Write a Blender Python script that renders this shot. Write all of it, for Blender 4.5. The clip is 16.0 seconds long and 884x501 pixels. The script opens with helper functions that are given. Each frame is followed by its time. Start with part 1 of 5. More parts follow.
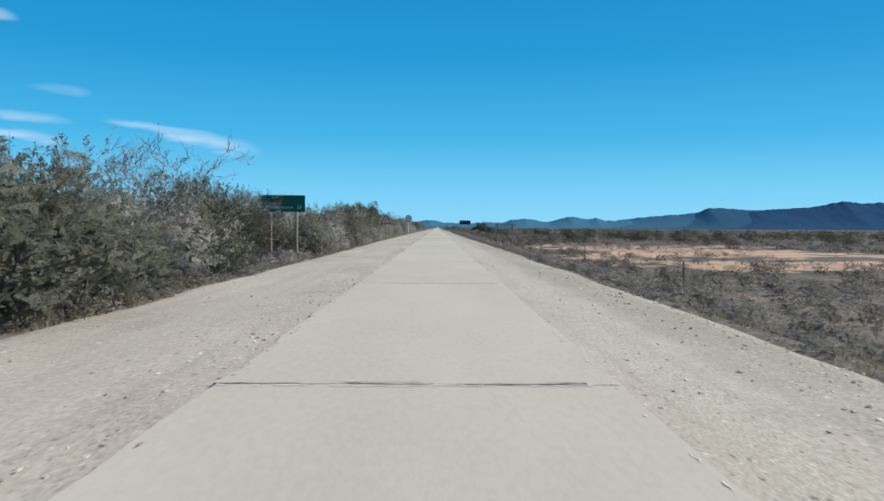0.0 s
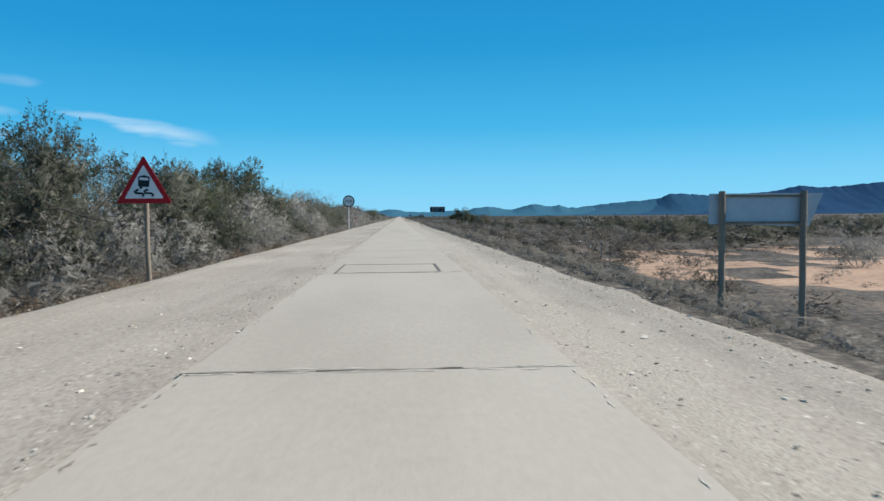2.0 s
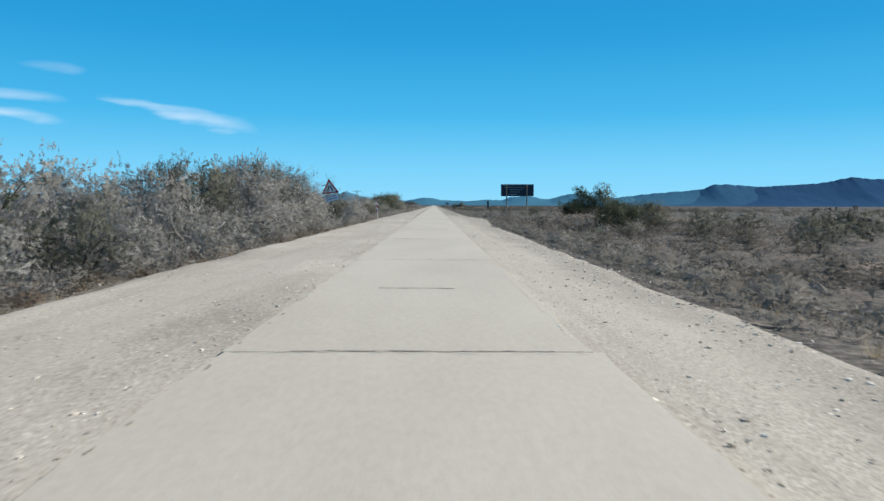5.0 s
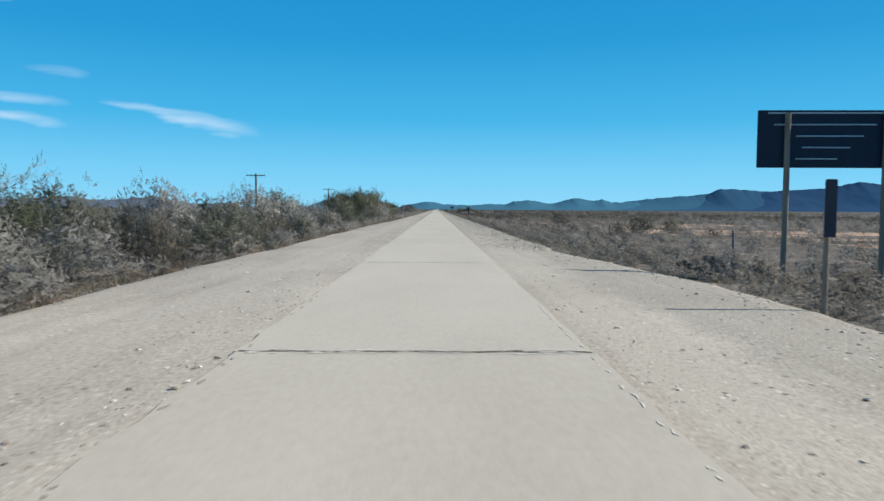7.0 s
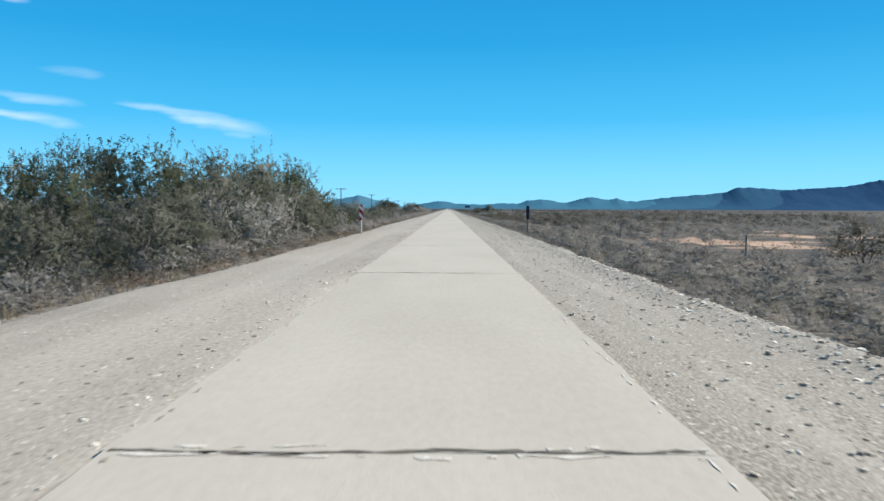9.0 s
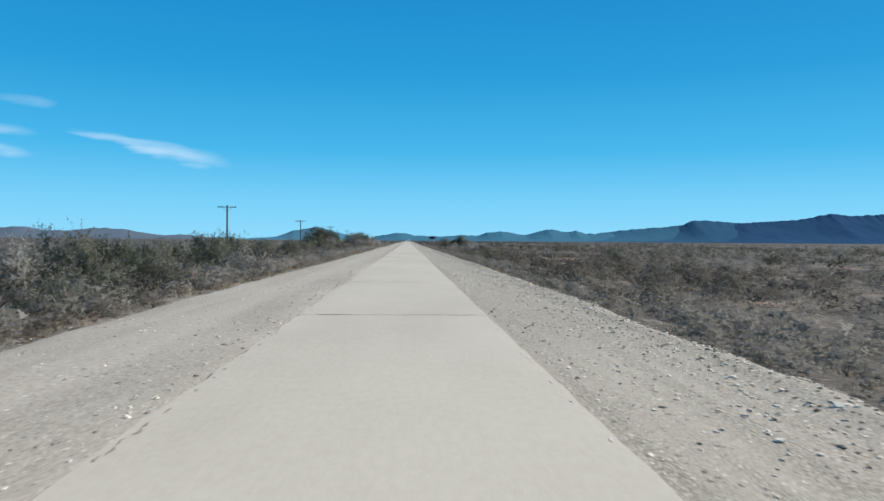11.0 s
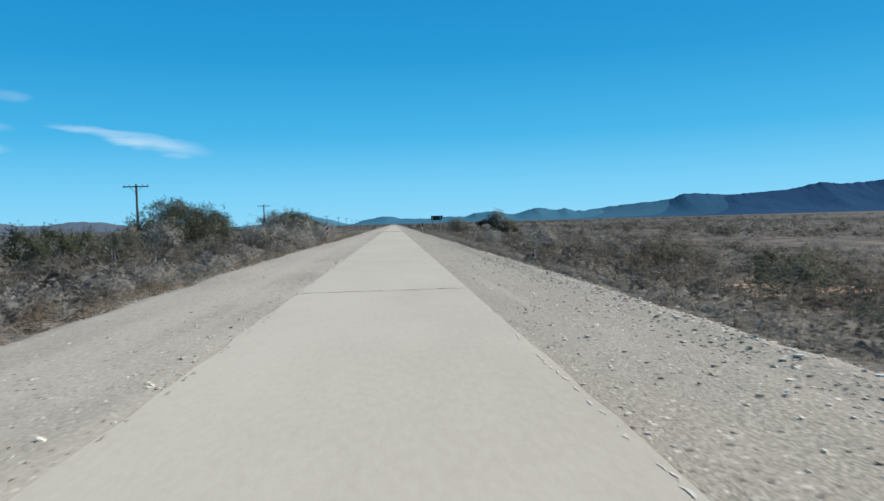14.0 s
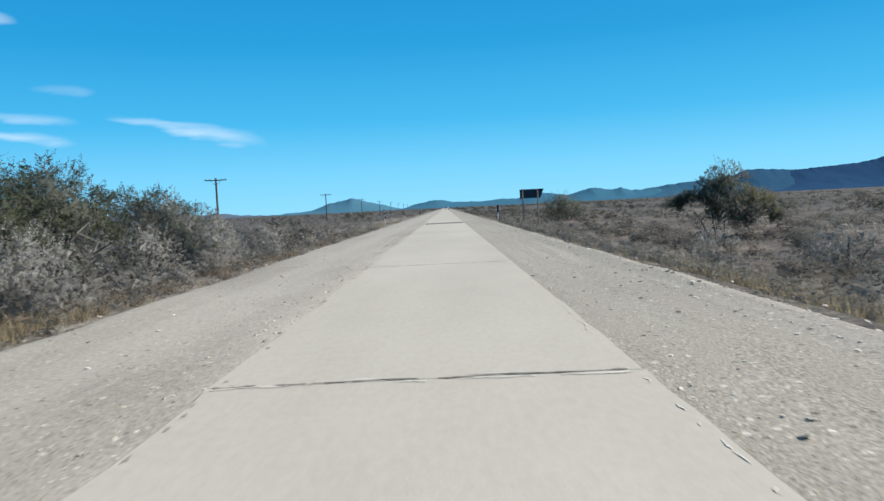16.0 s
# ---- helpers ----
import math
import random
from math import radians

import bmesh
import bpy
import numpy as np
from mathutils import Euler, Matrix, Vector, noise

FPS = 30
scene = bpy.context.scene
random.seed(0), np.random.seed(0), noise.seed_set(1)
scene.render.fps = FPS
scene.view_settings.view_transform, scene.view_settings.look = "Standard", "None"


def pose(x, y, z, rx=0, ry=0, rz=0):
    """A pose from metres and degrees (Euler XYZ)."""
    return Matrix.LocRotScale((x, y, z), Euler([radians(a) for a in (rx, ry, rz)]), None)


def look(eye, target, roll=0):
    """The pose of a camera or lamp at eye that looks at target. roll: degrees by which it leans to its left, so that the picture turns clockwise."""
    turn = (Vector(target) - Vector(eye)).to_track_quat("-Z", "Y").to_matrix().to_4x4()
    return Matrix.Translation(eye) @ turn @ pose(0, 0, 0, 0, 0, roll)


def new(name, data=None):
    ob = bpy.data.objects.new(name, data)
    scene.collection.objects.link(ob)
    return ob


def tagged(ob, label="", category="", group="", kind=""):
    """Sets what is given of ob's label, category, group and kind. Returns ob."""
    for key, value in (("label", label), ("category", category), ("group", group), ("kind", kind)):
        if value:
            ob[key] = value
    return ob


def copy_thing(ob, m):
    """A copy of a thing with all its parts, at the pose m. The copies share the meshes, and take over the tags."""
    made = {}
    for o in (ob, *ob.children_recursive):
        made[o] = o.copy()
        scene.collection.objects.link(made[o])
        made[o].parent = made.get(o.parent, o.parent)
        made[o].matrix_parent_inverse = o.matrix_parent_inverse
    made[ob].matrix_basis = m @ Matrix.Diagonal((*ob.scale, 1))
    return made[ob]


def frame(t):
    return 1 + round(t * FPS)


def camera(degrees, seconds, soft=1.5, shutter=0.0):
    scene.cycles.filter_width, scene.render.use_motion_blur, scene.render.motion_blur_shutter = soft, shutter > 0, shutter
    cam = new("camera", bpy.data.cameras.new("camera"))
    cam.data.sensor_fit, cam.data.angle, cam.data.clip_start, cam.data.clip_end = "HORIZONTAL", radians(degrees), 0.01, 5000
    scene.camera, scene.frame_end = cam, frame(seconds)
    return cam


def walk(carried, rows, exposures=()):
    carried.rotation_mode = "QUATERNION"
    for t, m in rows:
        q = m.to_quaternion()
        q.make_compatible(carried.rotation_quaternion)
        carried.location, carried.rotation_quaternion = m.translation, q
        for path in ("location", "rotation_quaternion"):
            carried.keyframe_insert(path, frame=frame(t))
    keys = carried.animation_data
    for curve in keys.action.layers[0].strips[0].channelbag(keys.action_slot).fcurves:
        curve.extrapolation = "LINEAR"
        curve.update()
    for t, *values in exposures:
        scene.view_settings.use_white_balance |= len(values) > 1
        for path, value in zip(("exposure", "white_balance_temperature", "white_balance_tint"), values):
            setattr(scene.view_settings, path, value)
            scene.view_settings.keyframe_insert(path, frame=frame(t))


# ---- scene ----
# ---------------------------------------------------------------- camera
cam = camera(63.0, 16.0, soft=1.5, shutter=0.04)
EYE_Z = 1.10
# seconds, x, y, yaw, pitch, roll
PATH = [
    (0.0, 0.101, -0.02, -0.40, -1.84, -0.37),
    (0.5, 0.101, 13.64, -1.23, -1.96, 0.44),
    (1.0, 0.110, 27.29, 0.36, -2.42, 1.15),
    (1.5, 0.106, 40.94, -0.20, -1.76, 0.62),
    (2.0, 0.107, 54.60, -3.37, -2.72, 0.41),
    (2.5, 0.108, 68.25, -3.29, -2.68, 0.25),
    (3.0, 0.116, 81.90, -2.23, -1.97, 0.03),
    (5.5, 0.132, 150.17, -0.61, -3.79, -0.21),
    (6.0, 0.113, 163.82, -1.81, -3.62, -1.13),
    (6.5, 0.065, 177.47, 0.73, -2.91, -0.57),
    (7.0, 0.098, 191.12, -0.45, -3.27, -0.35),
    (7.5, 0.103, 204.78, 0.11, -5.96, 0.37),
    (8.0, 0.105, 218.43, -2.13, -4.45, -0.33),
    (8.5, 0.106, 232.08, 1.03, -3.04, 0.04),
    (9.0, 0.114, 245.73, 0.51, -3.32, -0.24),
    (9.5, 0.124, 259.38, -1.35, -0.72, 0.05),
    (12.0, 0.158, 327.64, -2.82, -1.00, -0.44),
    (12.5, 0.169, 341.29, -1.19, -1.74, 0.67),
    (13.0, 0.177, 354.94, -2.83, 0.47, 0.66),
    (13.5, 0.180, 368.59, -1.42, -1.96, -0.65),
    (14.0, 0.183, 382.24, -3.79, -2.21, 1.61),
    (14.5, 0.173, 395.89, -3.75, -3.47, 1.10),
    (15.0, 0.172, 409.54, -1.75, -3.10, 0.99),
    (15.5, 0.171, 423.19, -0.32, -3.40, 0.69),
    (16.0, 0.146, 436.84, 0.30, -3.40, 2.78),
]
# seconds, stops: the clip's camera brightens and darkens a little on the way
STOPS = [(0.0, .54), (0.5, .52), (1.5, .55), (2.0, .54), (3.0, .60), (6.0, .60), (6.5, .52), (7.5, .62), (8.5, .80), (9.0, .78), (9.5, .47), (12.0, .63), (13.0, .34), (13.5, .43), (14.5, .60), (15.5, .67), (16.0, .67)]
walk(cam, [(t, pose(x, y, EYE_Z, 90 + p, r, yw)) for t, x, y, yw, p, r in PATH], STOPS)

# ---------------------------------------------------------------- sky and sun
SUN_UP, SUN_AZ = 37, 8          # elevation; degrees that the sun stands ahead of due right
world = bpy.data.worlds.new("sky")
scene.world = world
world.use_nodes = True
wt = world.node_tree


def wmath(op, a, b=0.0):
    n = wt.nodes.new("ShaderNodeMath")
    n.operation = op
    for i, v in enumerate((a, b)):
        if isinstance(v, (int, float)):
            n.inputs[i].default_value = v
        else:
            wt.links.new(v, n.inputs[i])
    return n.outputs[0]


sky = wt.nodes.new("ShaderNodeTexSky")
sky.sky_type, sky.sun_disc = "NISHITA", False
sky.sun_elevation, sky.sun_rotation = radians(SUN_UP), radians(90 - SUN_AZ)
sky.altitude, sky.air_density, sky.dust_density, sky.ozone_density = 900, 1.0, 0.0, 4.0
coord = wt.nodes.new("ShaderNodeTexCoord")
sep = wt.nodes.new("ShaderNodeSeparateXYZ")
wt.links.new(coord.outputs["Generated"], sep.inputs[0])
# deep dry-air blue by height over the horizon, laid over the computed sky
air = wt.nodes.new("ShaderNodeValToRGB")
for i, (p, c) in enumerate([(0.0, (2.3, 6.2, 8.8)), (0.05, (1.6, 5.6, 8.5)), (0.12, (0.5, 4.2, 7.5)), (0.22, (0.14, 3.0, 6.3)), (0.34, (0.06, 2.3, 5.5)), (0.55, (0.6, 2.3, 4.7)), (1.0, (1.0, 2.4, 4.2))]):
    el = air.color_ramp.elements[i] if i < 2 else air.color_ramp.elements.new(1.0)
    el.position, el.color = p, (*(v / 10 for v in c), 1)
wt.links.new(sep.outputs[2], air.inputs[0])
tint = wt.nodes.new("ShaderNodeMix")
tint.data_type = "RGBA"
tint.blend_type = "MULTIPLY"
tint.inputs["Factor"].default_value = 1.0
wt.links.new(air.outputs[0], tint.inputs["A"])
tint.inputs["B"].default_value = (10, 10, 10, 1)
blue = wt.nodes.new("ShaderNodeMix")
blue.data_type = "RGBA"
blue.inputs["Factor"].default_value = 0.95
wt.links.new(sky.outputs[0], blue.inputs["A"])
wt.links.new(tint.outputs["Result"], blue.inputs["B"])
ahead = wmath("MAXIMUM", sep.outputs[1], 0.05)
su, sw = wmath("DIVIDE", sep.outputs[0], ahead), wmath("DIVIDE", sep.outputs[2], ahead)
wisp = wt.nodes.new("ShaderNodeTexNoise")
wisp.inputs["Scale"].default_value = 9.0
wisp.inputs["Detail"].default_value = 6.0
comb = wt.nodes.new("ShaderNodeCombineXYZ")
wt.links.new(wmath("MULTIPLY", su, 1.0), comb.inputs[0])
wt.links.new(wmath("MULTIPLY", sw, 5.0), comb.inputs[1])
wt.links.new(comb.outputs[0], wisp.inputs["Vector"])
# wisps of high cloud: centre, half length, half width, slope, strength
CLOUDS = [(-0.352, 0.125, 0.115, 0.0125, -0.21, 0.70), (-0.60, 0.128, 0.10, 0.009, -0.16, 0.62), (-0.57, 0.150, 0.075, 0.008, -0.13, 0.42),
          (-0.62, 0.297, 0.05, 0.009, -0.30, 0.5), (-0.52, 0.187, 0.05, 0.008, -0.05, 0.22), (-0.29, 0.100, 0.025, 0.006, -0.05, 0.35)]
total = None
for cu, cw, hl, hw, slope, power in CLOUDS:
    du, dw = wmath("SUBTRACT", su, cu), wmath("SUBTRACT", sw, cw)
    dv = wmath("SUBTRACT", dw, wmath("MULTIPLY", du, slope))
    dv = wmath("ADD", dv, wmath("MULTIPLY", wmath("SUBTRACT", wisp.outputs[0], 0.5), hw * 2.6))
    # a thin faint tail on the left, fuller towards its right end
    wide = wmath("MULTIPLY", wmath("ADD", 1.0, wmath("MULTIPLY", du, 0.35 / hl)), hw)
    q = wmath("ADD", wmath("POWER", wmath("ABSOLUTE", wmath("DIVIDE", du, hl)), 3.0), wmath("POWER", wmath("ABSOLUTE", wmath("DIVIDE", dv, wide)), 2.0))
    soft = wmath("POWER", wmath("MAXIMUM", wmath("SUBTRACT", 1.0, q), 0.0), 1.4)
    m = wmath("MULTIPLY", soft, wmath("MULTIPLY", wmath("MAXIMUM", wmath("SUBTRACT", wisp.outputs[0], 0.2), 0.0), power * 1.7))
    total = m if total is None else wmath("MAXIMUM", total, m)
front = wmath("GREATER_THAN", sep.outputs[1], 0.1)
mix = wt.nodes.new("ShaderNodeMix")
mix.data_type = "RGBA"
wt.links.new(wmath("MINIMUM", wmath("MULTIPLY", total, front), 0.8), mix.inputs["Factor"])
wt.links.new(blue.outputs["Result"], mix.inputs["A"])
mix.inputs["B"].default_value = (7.6, 8.6, 9.6, 1)
bg = wt.nodes["Background"]
bg.inputs["Strength"].default_value = 0.076
wt.links.new(mix.outputs["Result"], bg.inputs[0])
sl = bpy.data.lights.new("sun", "SUN")
sl.energy, sl.angle, sl.color = 4.6, radians(0.53), (1, 0.94, 0.86)
sun = new("sun", sl)
ce = math.cos(radians(SUN_UP))
sun.matrix_world = look((ce * math.cos(radians(SUN_AZ)) * 60, ce * math.sin(radians(SUN_AZ)) * 60, math.sin(radians(SUN_UP)) * 60), (0, 0, 0))

# ---------------------------------------------------------------- materials
def material(name, colours, scales=(1.0, 12.0), rough=0.9, metal=0.0, bump=0.0, bump_scale=40.0, island=0.0, per_object=0.0, stretch=(1, 1, 1), stops=None, thin=0.0, fine=0.4, spec=0.25, lace=0.0):
    """A surface whose colour wanders between the given ones at two scales, with fine relief."""
    m = bpy.data.materials.new(name)
    m.use_nodes = True
    t = m.node_tree
    b = t.nodes["Principled BSDF"]
    b.inputs["Roughness"].default_value, b.inputs["Metallic"].default_value = rough, metal
    b.inputs["Specular IOR Level"].default_value = spec
    tc = t.nodes.new("ShaderNodeTexCoord")
    geo = t.nodes.new("ShaderNodeNewGeometry")
    mp = t.nodes.new("ShaderNodeMapping")
    mp.inputs["Scale"].default_value = stretch
    t.links.new(geo.outputs["Position"] if stops else tc.outputs["Object"], mp.inputs["Vector"])

    flat = t.nodes.new("ShaderNodeMapping")
    t.links.new(geo.outputs["Position"] if stops else tc.outputs["Object"], flat.inputs["Vector"])

    def noise_at(scale, detail, mp=mp):
        n = t.nodes.new("ShaderNodeTexNoise")
        n.inputs["Scale"].default_value, n.inputs["Detail"].default_value, n.inputs["Roughness"].default_value = scale, detail, 0.65
        t.links.new(mp.outputs[0], n.inputs["Vector"])
        return n.outputs[0]

    def calc(op, a, c):
        n = t.nodes.new("ShaderNodeMath")
        n.operation = op
        for i, v in enumerate((a, c)):
            if isinstance(v, (int, float)):
                n.inputs[i].default_value = v
            else:
                t.links.new(v, n.inputs[i])
        return n.outputs[0]

    large, small = noise_at(scales[0], 5), noise_at(scales[1], 6)
    f = calc("ADD", calc("MULTIPLY", large, 1 - fine), calc("MULTIPLY", small, fine))
    if island:
        f = calc("ADD", calc("MULTIPLY", f, 1 - island), calc("MULTIPLY", geo.outputs["Random Per Island"], island))
    if per_object:
        info = t.nodes.new("ShaderNodeObjectInfo")
        f = calc("ADD", f, calc("MULTIPLY", calc("SUBTRACT", info.outputs["Random"], 0.5), per_object))
    ramp = t.nodes.new("ShaderNodeValToRGB")
    e = ramp.color_ramp.elements
    n = len(colours)
    where = stops or [0.32 + 0.36 * i / max(1, n - 1) if not island else (0.15 + 0.7 * i / max(1, n - 1)) for i in range(n)]
    for i, c in enumerate(colours):
        el = e[i] if i < 2 else e.new(1.0)
        el.position, el.color = where[i], (*c, 1)
    t.links.new(f, ramp.inputs[0])
    t.links.new(ramp.outputs[0], b.inputs["Base Color"])
    if bump:
        bp = t.nodes.new("ShaderNodeBump")
        bp.inputs["Strength"].default_value, bp.inputs["Distance"].default_value = bump, 0.02
        t.links.new(noise_at(bump_scale, 4, flat if stops else mp), bp.inputs["Height"])
        t.links.new(bp.outputs[0], b.inputs["Normal"])
    if thin:
        tr = t.nodes.new("ShaderNodeBsdfTranslucent")
        t.links.new(ramp.outputs[0], tr.inputs["Color"])
        ms = t.nodes.new("ShaderNodeMixShader")
        ms.inputs[0].default_value = thin
        t.links.new(b.outputs[0], ms.inputs[1])
        t.links.new(tr.outputs[0], ms.inputs[2])
        t.links.new(ms.outputs[0], t.nodes["Material Output"].inputs[0])
        if lace:
            # each blade is a spray of many leaflets with gaps between them
            gap = t.nodes.new("ShaderNodeTexNoise")
            gap.inputs["Scale"].default_value, gap.inputs["Detail"].default_value = lace, 1.0
            t.links.new(tc.outputs["Object"], gap.inputs["Vector"])
            clear = t.nodes.new("ShaderNodeBsdfTransparent")
            cut = t.nodes.new("ShaderNodeMixShader")
            t.links.new(calc("GREATER_THAN", gap.outputs[0], .44), cut.inputs[0])
            t.links.new(clear.outputs[0], cut.inputs[1])
            t.links.new(ms.outputs[0], cut.inputs[2])
            t.links.new(cut.outputs[0], t.nodes["Material Output"].inputs[0])
    return m


SOIL = material("dry_soil", [(.028, .024, .02), (.055, .047, .038), (.088, .074, .059), (.135, .107, .082), (.24, .165, .112)], (0.35, 7.5), bump=1.0, bump_scale=11, stops=[.42, .465, .505, .55, .62], stretch=(1.0, 0.6, 1), fine=.55)
LITTER = material("verge_litter", [(.036, .031, .024), (.068, .057, .045), (.105, .089, .07), (.20, .17, .134)], (0.6, 9), bump=1.0, bump_scale=16, stops=[.41, .47, .535, .61], fine=.65)
LEFT_VERGE = material("pale_verge_soil", [(.075, .063, .05), (.14, .118, .092), (.20, .17, .133), (.31, .268, .212)], (0.6, 9), bump=1.0, bump_scale=16, stops=[.40, .46, .53, .61], fine=.65)
SAND = material("orange_sand", [(.16, .105, .072), (.33, .212, .138), (.41, .268, .178), (.49, .33, .225)], (0.2, 4), bump=0.6, bump_scale=12, stops=[.40, .46, .53, .62], fine=.5)
FAR_SOIL = material("scrub_covered_soil", [(.026, .023, .019), (.05, .043, .035), (.082, .069, .055), (.12, .096, .075), (.21, .155, .115)], (0.12, 2.6), bump=0.8, bump_scale=4, stops=[.40, .46, .52, .58, .68], stretch=(1.0, 0.8, 1), fine=.6)
def shoulder_material():
    """Gravel: tan and fine at first, greyer and coarser on the right farther on, with a paler crumbled band beside the strip and worn wheel tracks."""
    m = material("shoulder_gravel", [(.24, .208, .168), (.34, .298, .241), (.385, .339, .277), (.50, .446, .368)], (0.3, 30), bump=0.06, bump_scale=70, stops=[.40, .47, .54, .63], stretch=(1, 0.55, 1), fine=0.55)
    t = m.node_tree
    b = t.nodes["Principled BSDF"]
    first = b.inputs["Base Color"].links[0].from_socket
    geo = t.nodes.new("ShaderNodeNewGeometry")
    xyz = t.nodes.new("ShaderNodeSeparateXYZ")
    t.links.new(geo.outputs["Position"], xyz.inputs[0])

    def noise_at(scale, detail=5):
        n = t.nodes.new("ShaderNodeTexNoise")
        n.inputs["Scale"].default_value, n.inputs["Detail"].default_value = scale, detail
        t.links.new(geo.outputs["Position"], n.inputs["Vector"])
        return n.outputs[0]

    def calc(op, a, c):
        n = t.nodes.new("ShaderNodeMath")
        n.operation = op
        for i, v in enumerate((a, c)):
            if isinstance(v, (int, float)):
                n.inputs[i].default_value = v
            else:
                t.links.new(v, n.inputs[i])
        return n.outputs[0]

    def fade(v, lo, hi):
        n = t.nodes.new("ShaderNodeMapRange")
        n.interpolation_type = "SMOOTHSTEP"
        n.inputs["From Min"].default_value, n.inputs["From Max"].default_value = lo, hi
        t.links.new(v, n.inputs["Value"])
        return n.outputs[0]

    def ramp(v, stops):
        n = t.nodes.new("ShaderNodeValToRGB")
        for i, (p, c) in enumerate(stops):
            el = n.color_ramp.elements[i] if i < 2 else n.color_ramp.elements.new(1.0)
            el.position, el.color = p, (*c, 1)
        t.links.new(v, n.inputs[0])
        return n.outputs[0]

    def over(below, above, f):
        n = t.nodes.new("ShaderNodeMix")
        n.data_type = "RGBA"
        t.links.new(f, n.inputs["Factor"])
        t.links.new(below, n.inputs["A"])
        t.links.new(above, n.inputs["B"])
        return n.outputs["Result"]

    wander = calc("MULTIPLY", calc("SUBTRACT", noise_at(.7), .5), 1.0)
    x, y = xyz.outputs[0], xyz.outputs[1]
    grit = ramp(noise_at(48, 6), [(.38, (.10, .089, .071)), (.46, (.20, .178, .142)), (.54, (.255, .229, .184)), (.63, (.42, .382, .315))])
    grey = calc("MAXIMUM", calc("MULTIPLY", fade(calc("ADD", y, calc("MULTIPLY", wander, 40)), 185, 235), fade(x, 1.0, 1.4)), calc("MAXIMUM", calc("MULTIPLY", fade(calc("ADD", x, wander), 2.2, 2.9), .8), calc("MULTIPLY", calc("MULTIPLY", fade(calc("ADD", y, calc("MULTIPLY", wander, 40)), 185, 235), fade(calc("MULTIPLY", x, -1.0), 1.4, 1.8)), .45)))
    out = over(first, grit, calc("MULTIPLY", grey, .8))
    chips = ramp(noise_at(52, 6), [(.38, (.25, .22, .175)), (.48, (.355, .314, .25)), (.6, (.46, .412, .335))])
    side = calc("ADD", x, wander)
    band = calc("MULTIPLY", fade(side, 1.45, 1.7), calc("SUBTRACT", 1.0, fade(side, 2.1, 2.5)))
    out = over(out, chips, calc("MULTIPLY", calc("MULTIPLY", band, calc("SUBTRACT", 1.0, calc("MULTIPLY", grey, .8))), .8))
    pale = ramp(noise_at(18, 5), [(.4, (.31, .272, .222)), (.6, (.40, .355, .293))])
    left = calc("ADD", calc("MULTIPLY", x, -1.0), calc("MULTIPLY", wander, .35))
    track = calc("MULTIPLY", fade(left, 2.3, 2.6), calc("SUBTRACT", 1.0, fade(left, 3.0, 3.35)))
    out = over(out, pale, calc("MULTIPLY", track, .7))
    # long faint streaks that wheels and the grader have drawn, and single pebbles
    lie = t.nodes.new("ShaderNodeMapping")
    lie.inputs["Scale"].default_value = (3.2, .10, 1)
    t.links.new(geo.outputs["Position"], lie.inputs["Vector"])
    streak = t.nodes.new("ShaderNodeTexNoise")
    streak.inputs["Scale"].default_value, streak.inputs["Detail"].default_value = 1.0, 5
    t.links.new(lie.outputs[0], streak.inputs["Vector"])
    dull = ramp(noise_at(30, 6), [(.38, (.19, .163, .13)), (.5, (.27, .236, .19)), (.62, (.36, .318, .26))])
    out = over(out, dull, calc("MULTIPLY", fade(streak.outputs[0], .50, .68), .32))
    out = over(out, pale, calc("MULTIPLY", fade(calc("SUBTRACT", 1.0, streak.outputs[0]), .52, .68), .5))
    for size, dark, light in ((17, .05, .07), (34, .10, .12)):
        cell = t.nodes.new("ShaderNodeTexVoronoi")
        cell.inputs["Scale"].default_value = size
        t.links.new(geo.outputs["Position"], cell.inputs["Vector"])
        hue = t.nodes.new("ShaderNodeSeparateColor")
        t.links.new(cell.outputs["Color"], hue.inputs[0])
        body = calc("LESS_THAN", cell.outputs["Distance"], calc("MULTIPLY", hue.outputs[1], .42))
        few = calc("ADD", dark + .0, calc("MULTIPLY", grey, .10))
        out = over(out, ramp(hue.outputs[2], [(0, (.10, .086, .07)), (1, (.20, .172, .14))]), calc("MULTIPLY", body, calc("LESS_THAN", hue.outputs[0], few)))
        out = over(out, ramp(hue.outputs[2], [(0, (.44, .39, .32)), (1, (.58, .53, .45))]), calc("MULTIPLY", body, calc("GREATER_THAN", hue.outputs[0], 1 - light)))
    t.links.new(out, b.inputs["Base Color"])
    return m


GRAVEL = shoulder_material()
SLAB = material("worn_concrete", [(.355, .316, .257), (.395, .353, .289), (.43, .386, .318)], (0.4, 20), rough=0.85, bump=0.12, bump_scale=60, per_object=0.07, stops=[.36, .5, .64], stretch=(1, 0.35, 1))
JOINT = material("joint_filler", [(.2, .175, .14), (.33, .29, .23)], (2.5, 30))
TAR = material("tar_patch", [(.10, .095, .085), (.17, .16, .14)], (2, 40), bump=0.5)
STONE = material("loose_stone", [(.24, .20, .158), (.42, .365, .295), (.53, .47, .39), (.62, .565, .48)], (3, 30), island=0.85)
PALE_ROCK = material("pale_rock", [(.55, .53, .5), (.68, .66, .62)], (4, 20), bump=0.5)
LEAF = material("olive_leaf", [(.078, .082, .06), (.112, .117, .088), (.152, .156, .12), (.225, .223, .182)], (0.8, 6), island=0.5, thin=0.5, lace=130)
